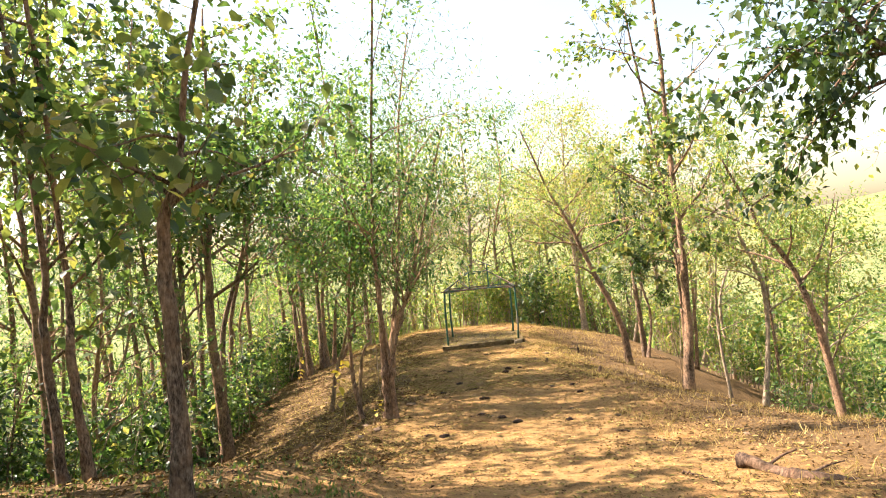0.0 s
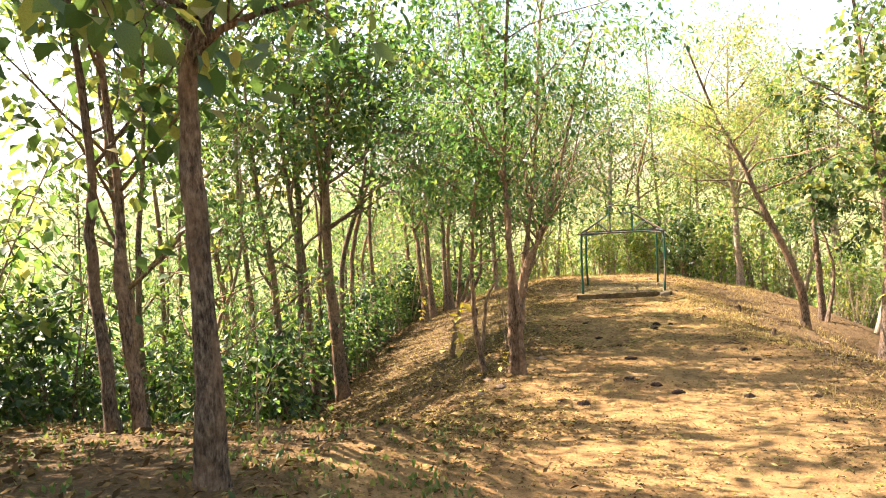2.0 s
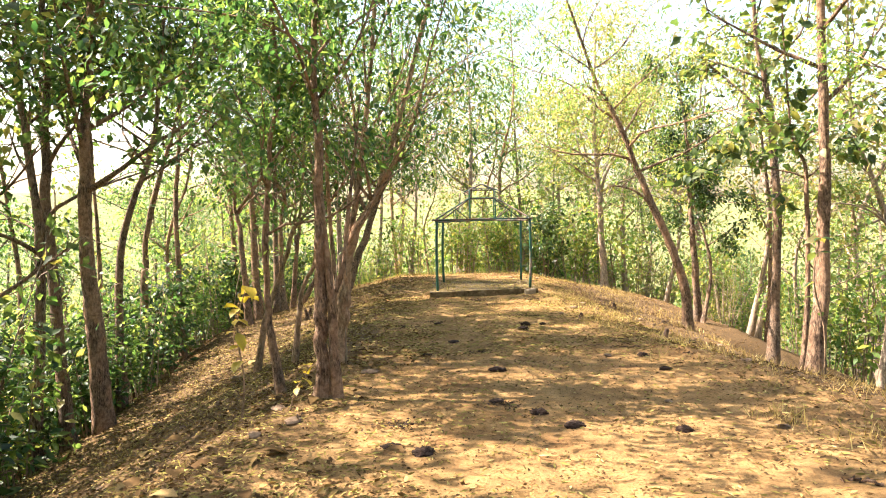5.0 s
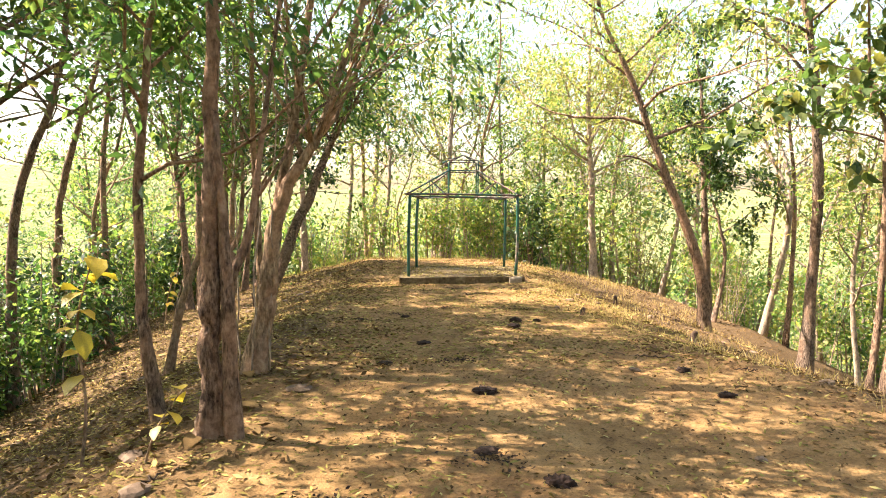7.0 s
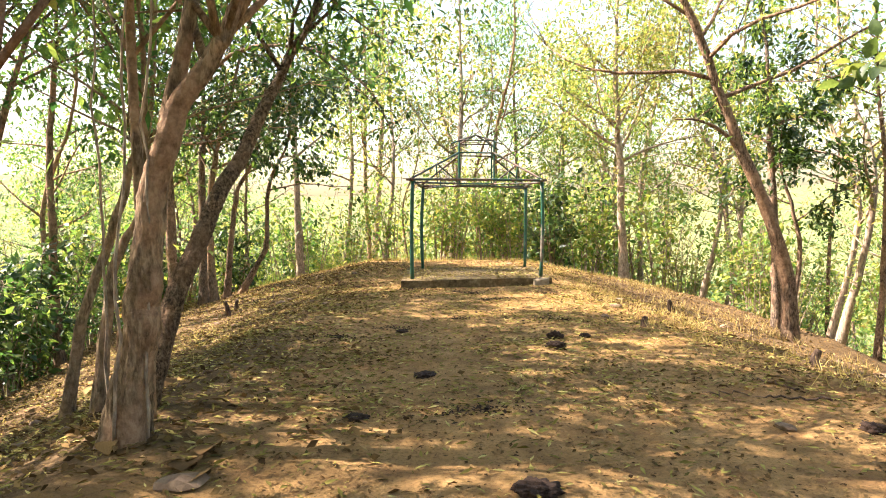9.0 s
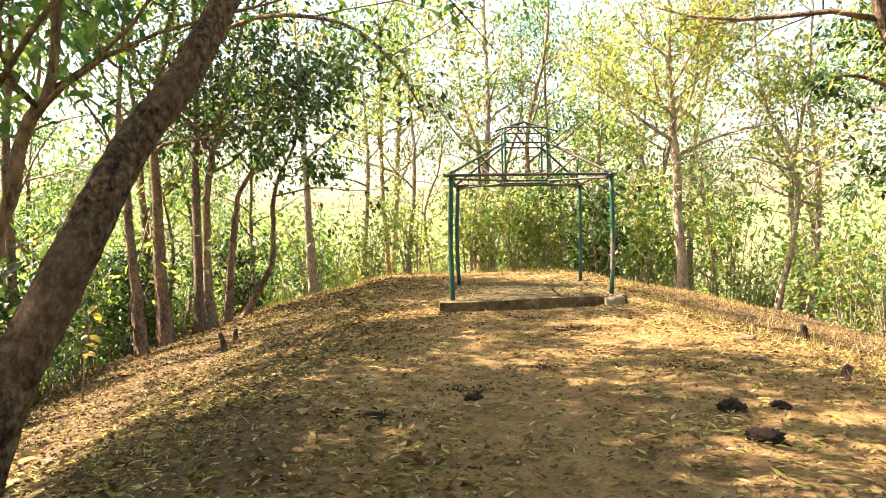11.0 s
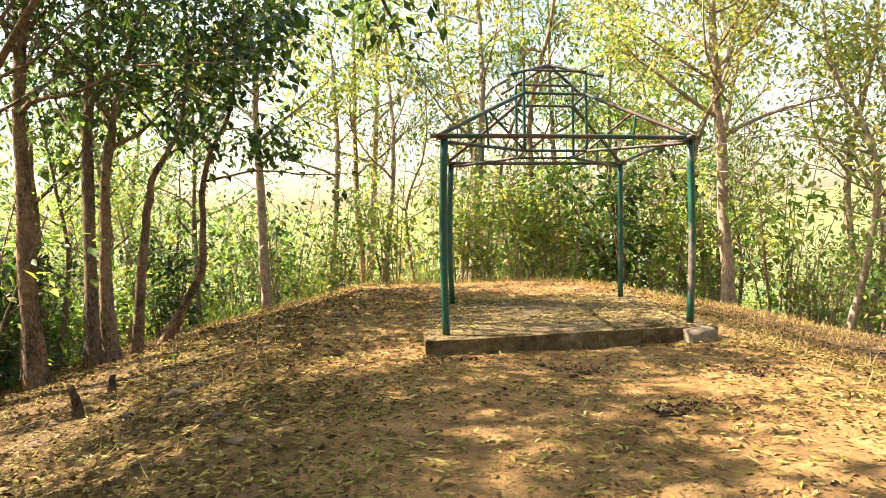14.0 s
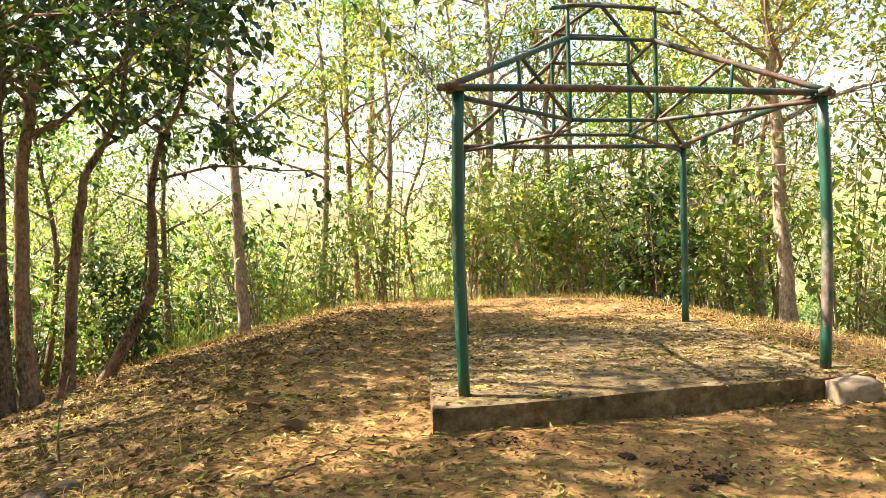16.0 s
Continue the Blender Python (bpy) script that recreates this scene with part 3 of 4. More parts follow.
# many-stemmed tree with smooth bark
ex, ey = -1.62, 14.58
tree_at(ex, ey, [(-1.54, 14.58, 0.55), (-1.48, 14.58, 0.94), (-1.41, 14.6, 1.43), (-1.27, 14.62, 1.96), (-1.06, 14.66, 2.35), (-0.86, 14.7, 2.8)], 0.115, LEAF_GREEN, "slim", 0.14, 8200, BARK_TAN, limbs=11, reach=3.0, crown_from=0.66, top=3.8, rise=1.3, spread=0.34, seed=9, rings=110, sides=30, clump=5, twigs=7, flare=0.2,
        stems=[(rel(ex, ey, (-1.45, 14.66, 1.2), (-1.38, 14.72, 1.9), (-1.25, 14.8, 2.6), (-1.0, 14.9, 4.6), (-0.8, 15.1, 7.2), (-0.4, 15.4, 9.4)), 0.06, 11),
               (rel(ex, ey, (-1.6, 14.9, 0.0), (-1.66, 15.0, 1.2), (-1.75, 15.1, 2.6), (-1.8, 15.2, 4.8), (-2.1, 15.4, 7.4)), 0.045, 8)],
        label="many-stemmed tree with smooth tan bark and fine drooping leaflets")
tree_at(-1.8, 15.12, [(-1.56, 15.5, 0.98), (-1.36, 15.85, 1.63), (-1.2, 16.25, 2.2), (-1.02, 16.65, 2.8), (-0.8, 16.95, 3.7)], 0.078, LEAF_GREEN, "slim", 0.14, 4600, BARK_ROUGH, limbs=8, reach=2.4, crown_from=0.6, top=3.8, rise=1.4, spread=0.34, seed=10, rings=130, sides=36, clump=5, twigs=7, label="leaning tree with rough mottled bark over the path")
tree_at(-2.6, 16.2, [(-2.46, 16.25, 1.2), (-2.22, 16.3, 1.8), (-2.2, 16.35, 3.0)], 0.05, LEAF_FRESH, "slim", 0.12, 2500, BARK_TAN, limbs=7, reach=2.0, crown_from=0.6, top=4.5, rise=1.0, seed=11, twigs=6, label="thin bent tree with pale bark and fine leaves")
# right of the path
tree_at(6.2, 15.9, [(6.36, 15.9, 2.06), (6.38, 15.9, 4.2), (6.3, 15.9, 6.8), (6.25, 15.9, 10.3)], 0.115, LEAF_TEAK, "ovate", 0.22, 950, BARK_RED, limbs=11, reach=2.8, crown_from=0.42, top=3.0, seed=12, clump=5, **TEAK)
tree_at(6.3, 16.5, [(6.42, 16.5, 1.63), (6.38, 16.5, 3.62), (6.13, 16.5, 4.31)], 0.05, LEAF_TEAK, "broad", 0.2, 680, BARK_RED, limbs=6, reach=1.3, crown_from=0.4, top=3, seed=13, **TEAK)
tree_at(7.75, 20.35, [(7.86, 20.35, 2.5), (7.85, 20.35, 4.4), (7.65, 20.35, 6.4), (7.42, 20.35, 7.8)], 0.125, LEAF_TEAK, "ovate", 0.22, 950, BARK_GREY, limbs=10, reach=2.8, crown_from=0.45, top=5.0, seed=14, clump=5, **TEAK)
tree_at(6.05, 21.1, [(5.86, 21.1, 1.5), (5.2, 21.1, 3.1), (4.8, 21.1, 4.1), (4.35, 21.1, 5.2), (3.85, 21.1, 6.2)], 0.115, LEAF_LIME, "slim", 0.13, 8000, BARK_RED, limbs=12, reach=3.0, crown_from=0.5, top=2.2, rise=0.5, stems=[(rel(6.05, 21.1, (5.2, 21.1, 3.1), (4.8, 21.05, 3.45), (4.4, 21.0, 3.6), (4.05, 20.95, 3.6)), 0.04, 1)], spread=0.34, seed=15, clump=4, twigs=6, label="slanting tree with brown bark and feathery light leaves")
tree_at(7.5, 24.2, [(7.38, 24.2, 2.2), (7.3, 24.3, 4.0), (7.25, 24.3, 5.4)], 0.10, LEAF_DARK, "oval", 0.16, 3230, BARK_GREY, limbs=9, reach=1.5, crown_from=0.4, top=2.0, seed=16, label="straight tree with grey bark and dark clustered leaves")
tree_at(7.5, 23.9, [(7.76, 23.9, 1.5), (7.6, 23.9, 2.5), (7.32, 23.9, 3.4)], 0.06, LEAF_DARK, "oval", 0.15, 2210, BARK_GREY, limbs=8, reach=1.1, crown_from=0.45, top=1.2, seed=17, label="crooked small tree with dark clustered leaves")
tree_at(7.15, 33.8, [(6.97, 33.8, 4.2), (6.8, 33.8, 7.2)], 0.15, LEAF_GOLD, "oval", 0.15, 11000, BARK_PALE, limbs=17, reach=3.6, crown_from=0.34, top=4, spread=0.35, seed=18, clump=4, label="straight pale-barked tree with sparse turning leaves")
tree_at(9.5, 14.5, [(9.1, 14.5, 2.6), (8.6, 14.5, 4.4), (7.8, 14.5, 5.8)], 0.11, LEAF_LIME, "slim", 0.14, 5100, BARK_RED, limbs=8, reach=2.2, crown_from=0.45, top=2, seed=19, label="forked leaning tree with sparse light leaves")
# left of the shelter
tree_at(-6.6, 27.3, [(-6.85, 27.4, 3.1), (-7.0, 27.5, 5.0)], 0.11, LEAF_DARK, "oval", 0.16, 3100, BARK_RED, limbs=13, reach=3.0, crown_from=0.48, top=7.0, clump=4, stems=[(rel(-6.6, 27.3, (-6.93, 27.4, 3.9), (-4.6, 26.6, 6.4), (-2.3, 25.4, 6.3), (-1.1, 24.9, 5.4), (-0.58, 24.8, 4.5)), 0.055, 5)], seed=20, **RED)
tree_at(-6.6, 28.5, [(-6.72, 28.6, 3.2), (-6.62, 28.7, 6.2)], 0.15, LEAF_DARK, "oval", 0.16, 3100, BARK_RED, limbs=13, reach=3.0, crown_from=0.48, top=7.0, clump=4, seed=21, **RED)
tree_at(-6.2, 29.5, [(-6.2, 29.6, 3.7), (-6.15, 29.7, 6.3)], 0.12, LEAF_DARK, "oval", 0.16, 3100, BARK_GREY, limbs=13, reach=3.0, crown_from=0.48, top=7.0, clump=4, seed=22, **RED)
tree_at(-6.05, 29.85, [(-6.1, 29.9, 2.4), (-5.95, 29.9, 4.0), (-5.55, 30.0, 5.8)], 0.12, LEAF_DARK, "oval", 0.16, 3100, BARK_TAN, limbs=13, reach=3.0, crown_from=0.48, top=7.0, clump=4, seed=23, **RED)
tree_at(-5.83, 30.4, [(-5.64, 30.4, 1.9), (-5.43, 30.45, 3.3), (-4.9, 30.5, 4.4)], 0.10, LEAF_DARK, "ovate", 0.2, 1500, BARK_RED, limbs=8, reach=2.2, crown_from=0.62, top=2.5, seed=24, label="small tree with dark broad leaves at the slope edge")
tree_at(-5.75, 31.2, [(-5.1, 31.2, 0.95), (-4.8, 31.2, 1.6), (-4.78, 31.2, 2.4), (-4.6, 31.0, 3.6), (-4.0, 30.8, 4.8)], 0.10, LEAF_DARK, "ovate", 0.2, 1800, BARK_RED, limbs=9, reach=2.4, crown_from=0.66, top=2.0, seed=25, rise=0.25, label="bent leaning tree with a dark spreading crown")
tree_at(-4.8, 36.5, [(-4.86, 36.5, 2.3), (-4.95, 36.5, 5.6), (-4.95, 36.5, 7.0)], 0.15, LEAF_GOLD, "oval", 0.18, 3600, BARK_PALE, limbs=10, reach=3.0, crown_from=0.42, top=3, seed=26, label="straight pale-barked tree with sparse turning leaves")
# tall trees added on the left slope so that their crowns shade the knoll
tree_at(-7.9, 20.9, [(-7.8, 21.0, 4.0), (-6.9, 21.1, 7.0)], 0.11, LEAF_GREEN, "ovate", 0.24, 2900, BARK_GREY, limbs=14, reach=4.2, crown_from=0.55, top=5.5, seed=31, clump=9, spread=0.19, label="added tall forest tree whose crown shades the slope")
tree_at(-8.6, 23.9, [(-8.5, 23.9, 4.2), (-7.6, 23.9, 7.4)], 0.11, LEAF_GREEN, "ovate", 0.24, 2900, BARK_RED, limbs=14, reach=4.2, crown_from=0.55, top=5.5, seed=32, clump=9, spread=0.19, label="added tall forest tree whose crown shades the knoll")
tree_at(-8.4, 26.1, [(-8.5, 26.1, 4.5), (-8.2, 26.0, 7.5)], 0.10, LEAF_DARK, "oval", 0.16, 4000, BARK_RED, limbs=12, reach=3.4, crown_from=0.62, top=3.0, seed=33, clump=9, spread=0.2, label="added tall dark-leaved tree shading the shelter slope")
tree_at(-6.7, 4.7, [(-6.8, 4.8, 2.6), (-6.6, 4.9, 5.0)], 0.11, LEAF_DARK, "ovate", 0.2, 3000, BARK_RED, limbs=12, reach=2.4, crown_from=0.3, top=2.5, seed=34, label="dark-leaved forest tree on the shoulder of the spur")
# slender trees added for dappled shade, their high crowns mostly out of view
for i, (x, y, h, leaf, bark) in enumerate([(-7.6, 10.6, 11.5, LEAF_TEAK, BARK_GREY), (-9.4, 13.6, 13.0, LEAF_GREEN, BARK_RED), (-8.0, 15.4, 11.5, LEAF_GREEN, BARK_RED), (-10.6, 16.2, 14.0, LEAF_TEAK, BARK_GREY),
                                           (-8.6, 20.6, 11.5, LEAF_DARK, BARK_RED), (-11.0, 19.8, 14.0, LEAF_GREEN, BARK_GREY), (-9.2, 22.6, 12.5, LEAF_TEAK, BARK_RED), (-8.6, 8.0, 12.0, LEAF_GREEN, BARK_RED), (-9.6, 5.6, 12.0, LEAF_TEAK, BARK_RED)]):
    tree_at(x, y, [(x + 0.15 * math.sin(i * 2.1), y, h * 0.35), (x + 0.3 * math.cos(i * 1.7), y + 0.1, h * 0.68)], 0.07 + 0.01 * (i % 3), leaf, "ovate" if leaf is LEAF_TEAK else "oval", 0.25 if leaf is LEAF_TEAK else 0.21, 1300 if leaf is LEAF_TEAK else 1700, bark, limbs=10, reach=2.8, crown_from=0.68, top=h * 0.5, seed=140 + i, clump=8, spread=0.2, label="added slender forest tree with a high crown shading the path")
# dark crown reaching in on the right at the start, and a trunk leaning in on the left
tree_at(7.2, 6.0, [(7.0, 6.1, 2.4), (6.4, 6.3, 4.2), (5.6, 6.5, 5.0)], 0.12, LEAF_DARK, "ovate", 0.15, 3600, BARK_GREY, limbs=14, reach=1.9, crown_from=0.55, top=1.0, rise=0.1, seed=27, droop=0.5, label="tree with a dense dark crown over the path side")
tree_at(-3.1, 1.3, [(-2.9, 1.5, 2.2), (-2.5, 1.9, 3.4), (-2.1, 2.6, 4.6)], 0.10, LEAF_DARK, "broad", 0.2, 1500, BARK_RED, limbs=7, reach=2.4, crown_from=0.7, top=4, seed=28, label="leaning dark-barked tree beside the path")

# ---- the wood on the slopes: a few kinds, repeated ----
def young_tree(kind, seed, leaf, shape, size, count, bark, height, r0, label, crown_from=0.28):
    rng = np.random.default_rng(seed)
    b = rng.normal(size=(2, 2)) * 0.25
    return tree(kind, label, (0, 0, 0), [(b[0][0], b[0][1], height * 0.4), (b[1][0], b[1][1], height * 0.7)], r0, leaf, shape, size, count, bark, limbs=12, reach=height * 0.24, crown_from=crown_from, top=height * 0.3, seed=seed + 50, spread=0.36, clump=7.0)


def thicket(kind, seed, leaf, shape, size, count, bark, height, label, stems=9):
    """A clump of thin upright stems with leaves all along."""
    rng = np.random.default_rng(seed)
    root = new(kind)
    tagged(root, label, "shrub")
    tips, ways = [], []
    for i in range(stems):
        wood = Mesh()
        a, r = rng.uniform(0, 6.28), rng.uniform(0, 0.35)
        foot = np.array([math.cos(a) * r, math.sin(a) * r, -0.3])
        lean = np.array([math.cos(a), math.sin(a), 0]) * rng.uniform(0.05, 0.45)
        h = height * rng.uniform(0.6, 1.1)
        q = curve_through([foot, foot + lean * h * 0.4 + np.array([0, 0, h * 0.5]), foot + lean * h + np.array([0, 0, h])], 8)
        wood.tube(q, np.linspace(0.022, 0.005, 8), 4, 0.03, rng)
        for k in range(6):
            m = int(rng.integers(2, 8))
            d = rng.normal(size=3) * np.array([1, 1, 0.5])
            d /= np.linalg.norm(d)
            e = q[m] + d * height * rng.uniform(0.08, 0.2)
            wood.tube(np.array([q[m], (q[m] + e) / 2 + np.array([0, 0, 0.04]), e]), np.array([0.008, 0.006, 0.003]), 3, 0, rng, link=m * 4)
            tips += [e, (q[m] + e) / 2]
            ways += [d, d]
        wood.object("stem", bark, root)
    tips, ways = np.array(tips), np.array(ways)
    share = rng.random(len(tips)) ** 3
    pick = rng.choice(len(tips), count, p=share / share.sum())
    where = tips[pick] + rng.normal(size=(count, 3)) * height * 0.065
    along = ways[pick] * 0.6 + rng.normal(size=(count, 3)) * 0.5 + np.array([0, 0, -0.2])
    leaves_mesh("foliage", shape, where, along, rng.normal(size=(count, 3)) * 0.5 + np.array([0, 0, 1]), size * rng.uniform(0.5, 1.25, count), leaf, root)
    return root


KINDS = {
    "lime_tree": young_tree("forest_tree", 61, LEAF_LIME, "oval", 0.15, 1900, BARK_PALE, 8.0, 0.08, "slender forest tree with yellow-green leaves"),
    "green_tree": young_tree("forest_tree", 62, LEAF_GREEN, "oval", 0.15, 2000, BARK_GREY, 8.5, 0.085, "slender forest tree with green leaves"),
    "gold_tree": young_tree("forest_tree", 63, LEAF_GOLD, "oval", 0.17, 1200, BARK_PALE, 8.5, 0.08, "slender forest tree with turning golden leaves"),
    "teak_tree": young_tree("forest_tree", 64, LEAF_TEAK, "ovate", 0.24, 700, BARK_RED, 9.0, 0.09, "young teak with broad green leaves on the slope"),
    "fine_tree": young_tree("forest_tree", 65, LEAF_GREEN, "slim", 0.15, 2400, BARK_TAN, 7.0, 0.06, "feathery forest tree with fine green leaflets"),
    "pole_tree": young_tree("forest_tree", 70, LEAF_GREEN, "oval", 0.15, 800, BARK_RED, 10.5, 0.075, "tall thin forest tree with a bare red-brown trunk", 0.55),
    "lime_bush": thicket("thicket", 66, LEAF_LIME, "oval", 0.18, 760, BARK_PALE, 3.4, "dense thicket of thin stems with yellow-green leaves"),
    "green_bush": thicket("thicket", 67, LEAF_GREEN, "oval", 0.165, 950, BARK_PALE, 3.2, "dense thicket of thin stems with green leaves"),
    "straw_bush": thicket("thicket", 68, LEAF_GOLD, "slim", 0.15, 800, BARK_PALE, 2.8, "dry thicket of pale stems with few yellow leaves", 14),
    "dark_bush": thicket("bush", 69, LEAF_DARK, "oval", 0.18, 1150, BARK_GREY, 2.4, "dark green leafy bush on the slope"),
}
GROUPS = {"forest_tree": "trees of the wood", "thicket": "thickets on the slopes", "bush": "bushes on the slopes"}
PLACED = []


def plant(kind, x, y, scale=1.0, turn=0.0):
    src = KINDS[kind]
    m = Matrix.LocRotScale((x, y, float(ground_z(x, y)) - 0.05), Euler((0, 0, turn)), None)
    base = src.name.split(".")[0]
    ob = copy_thing(src, m)
    ob.scale = (scale, scale, scale)
    tagged(ob, group=GROUPS[base])
    return ob


def scatter(count, box, weights, gap, keep, seed, scale=(0.75, 1.25)):
    rng = np.random.default_rng(seed)
    names = list(weights)
    p = np.array([weights[n] for n in names], float)
    made = tries = 0
    while made < count and tries < count * 40:
        tries += 1
        x, y = rng.uniform(box[0], box[1]), rng.uniform(box[2], box[3])
        if not keep(x, y) or any((x - a) ** 2 + (y - b) ** 2 < gap * gap for a, b in PLACED):
            continue
        PLACED.append((x, y))
        plant(names[int(rng.choice(len(names), p=p / p.sum()))], x, y, rng.uniform(*scale), rng.uniform(0, 6.28))
        made += 1


def off_left(x, y):
    return x < np.interp(y, [-5, 4, 9, 14, 20, 28, 36], [-5.2, -5.4, -6.2, -7.2, -8.2, -8.2, -7.0])


def off_right(x, y):
    return x > np.interp(y, [-5, 4, 9, 14, 20, 28, 36], [7.5, 8.0, 8.2, 8.6, 8.8, 9.5, 8.0])


LEFT_MIX = {"green_bush": 4, "dark_bush": 3, "lime_bush": 2, "green_tree": 3, "fine_tree": 2, "teak_tree": 2, "lime_tree": 1}
RIGHT_MIX = {"lime_bush": 4, "straw_bush": 2, "green_bush": 2, "lime_tree": 3, "gold_tree": 3, "fine_tree": 1.5}
scatter(46, (-13, -5, -2, 36), {"green_bush": 5, "dark_bush": 4, "lime_bush": 3, "green_tree": 1, "fine_tree": 1.5, "teak_tree": 1}, 0.95, off_left, 101, (0.7, 1.15))
scatter(26, (-18, -7, 0, 40), {"green_bush": 5, "dark_bush": 4, "lime_bush": 2, "green_tree": 2}, 0.9, off_left, 111, (0.9, 1.4))
scatter(40, (-28, -12, -2, 44), {"green_bush": 4, "lime_bush": 4, "dark_bush": 3, "lime_tree": 2, "green_tree": 1}, 1.7, off_left, 102, (1.0, 1.5))
scatter(26, (7, 14, -2, 36), RIGHT_MIX, 1.05, off_right, 103, (0.7, 1.15))
scatter(20, (8, 18, 0, 40), {"green_bush": 1.5, "lime_bush": 6, "straw_bush": 2, "lime_tree": 2}, 0.9, off_right, 112, (0.9, 1.4))
scatter(34, (13, 32, -2, 50), RIGHT_MIX, 1.8, off_right, 104, (1.0, 1.5))
for kind, x, y, s in [("lime_bush", 2.5, 36.2, 1.2), ("lime_bush", 0.6, 36.6, 1.2), ("lime_bush", 3.3, 37.0, 1.25), ("lime_bush", 5.0, 37.0, 1.0), ("lime_bush", -1.2, 37.2, 1.2),
                      ("lime_bush", 1.2, 36.0, 1.05), ("lime_bush", 3.5, 35.8, 1.0), ("lime_bush", 6.2, 35.4, 1.35), ("lime_bush", 7.5, 36.0, 1.4), ("lime_bush", 8.7, 34.4, 1.5), ("fine_tree", 8.3, 36.2, 0.8), ("lime_tree", 6.0, 38.4, 0.9), ("fine_tree", -0.6, 39.0, 0.95),
                      ("lime_bush", -3.0, 37.3, 1.1), ("lime_bush", -4.6, 37.6, 1.25), ("dark_bush", -6.7, 34.0, 1.1), ("gold_tree", -1.6, 38.2, 1.15), ("lime_tree", -3.4, 39.0, 1.3), ("gold_tree", 0.8, 41.0, 1.35), ("fine_tree", 2.6, 39.4, 1.35), ("lime_tree", 4.6, 40.5, 1.4), ("gold_tree", 8.6, 37.5, 1.3), ("lime_tree", 10.8, 33.5, 1.2),
                      ("gold_tree", 11.5, 29.0, 1.2), ("lime_tree", 7.2, 42.5, 1.5), ("fine_tree", 3.4, 37.8, 1.75), ("gold_tree", 1.2, 39.5, 1.6), ("fine_tree", -2.4, 41.0, 1.9), ("lime_tree", 9.8, 40.0, 1.7), ("gold_tree", 12.5, 36.0, 1.5), ("dark_bush", 4.9, 34.9, 1.5), ("gold_tree", 9.6, 25.5, 1.1), ("gold_tree", 10.0, 20.0, 1.15)]:
    PLACED.append((x, y))
    plant(kind, x, y, s, x * 1.7 + y)
scatter(16, (-40, -9, 33, 72), {"green_tree": 2, "lime_tree": 3, "fine_tree": 1}, 2.0, off_left, 114, (1.1, 1.6))
scatter(18, (-9, 12, 38.0, 44), {"lime_bush": 6, "straw_bush": 1.5, "green_bush": 2, "dark_bush": 1.5}, 0.75, lambda x, y: True, 105, (0.9, 1.4))
scatter(36, (-26, -7.5, 36, 56), {"green_bush": 4, "lime_bush": 5, "dark_bush": 3, "lime_tree": 1}, 1.1, lambda x, y: True, 113, (1.0, 1.6))
scatter(28, (-10, 24, 42, 60), {"lime_bush": 5, "green_bush": 3, "lime_tree": 2, "gold_tree": 2, "fine_tree": 1, "green_tree": 0.5}, 1.4, lambda x, y: True, 106, (1.0, 1.5))
scatter(14, (-60, 60, 58, 95), LEFT_MIX, 2.8, lambda x, y: True, 107, (1.5, 2.2))
scatter(26, (-34, -14, 6, 60), {"green_bush": 4, "lime_bush": 4, "dark_bush": 3, "fine_tree": 1}, 2.0, off_left, 115, (1.4, 2.2))
scatter(26, (-16, 15, 40, 50), {"lime_bush": 5, "green_bush": 4, "lime_tree": 1}, 1.0, lambda x, y: True, 125, (1.6, 2.3))
scatter(12, (-20, -9, 30, 48), {"lime_bush": 3, "green_bush": 4}, 1.0, off_left, 126, (1.4, 2.1))
scatter(14, (10, 20, 10, 40), {"lime_bush": 4, "green_bush": 2}, 1.0, off_right, 127, (1.3, 1.8))
# leafy bushes down the edge of the left flank
EDGE = np.random.default_rng(53)
for i in range(-3, 26):
    y = 7.5 + i * 1.1 + EDGE.uniform(-0.3, 0.3)
    x = float(np.interp(y, [4, 8, 14, 20, 30, 36], [-7.4, -7.1, -7.3, -7.7, -7.8, -8.4])) - EDGE.uniform(0, 1.2)
    PLACED.append((x, y))
    plant(("dark_bush", "green_bush", "dark_bush", "green_bush", "lime_bush")[i % 5], x, y, EDGE.uniform(0.9, 1.5) * (1.25 if i < 9 else 1.0), EDGE.uniform(0, 6.28))
# bare-stemmed trees standing close together
scatter(10, (-18, -9, 3, 34), {"pole_tree": 1}, 1.2, off_left, 121, (0.75, 1.15))
scatter(14, (8.5, 18, 4, 40), {"pole_tree": 1}, 1.0, off_right, 122, (0.6, 0.95))
scatter(36, (-19, -8, 14, 42), {"green_bush": 5, "dark_bush": 4, "lime_bush": 2}, 0.9, off_left, 123, (0.9, 1.5))
scatter(12, (-14, -7.6, 22, 42), {"green_tree": 3, "fine_tree": 2, "lime_tree": 1}, 1.0, off_left, 124, (0.55, 0.8))
# taller crowns added over the left flank to shade the ground
for kind, x, y, s in [("teak_tree", -9.6, 12.5, 1.15), ("teak_tree", -9.9, 17.5, 1.3), ("fine_tree", -8.8, 27.0, 1.3), ("teak_tree", -8.4, 32.0, 1.25), ("teak_tree", -7.0, 2.5, 1.1), ("green_tree", -8.2, 5.5, 1.3), ("green_tree", -9.0, 3.6, 1.3), ("teak_tree", -6.6, 9.2, 0.95), ("fine_tree", -8.3, 14.2, 1.1)]:
    PLACED.append((x, y))
    plant(kind, x, y, s, x * 2.3 + y)
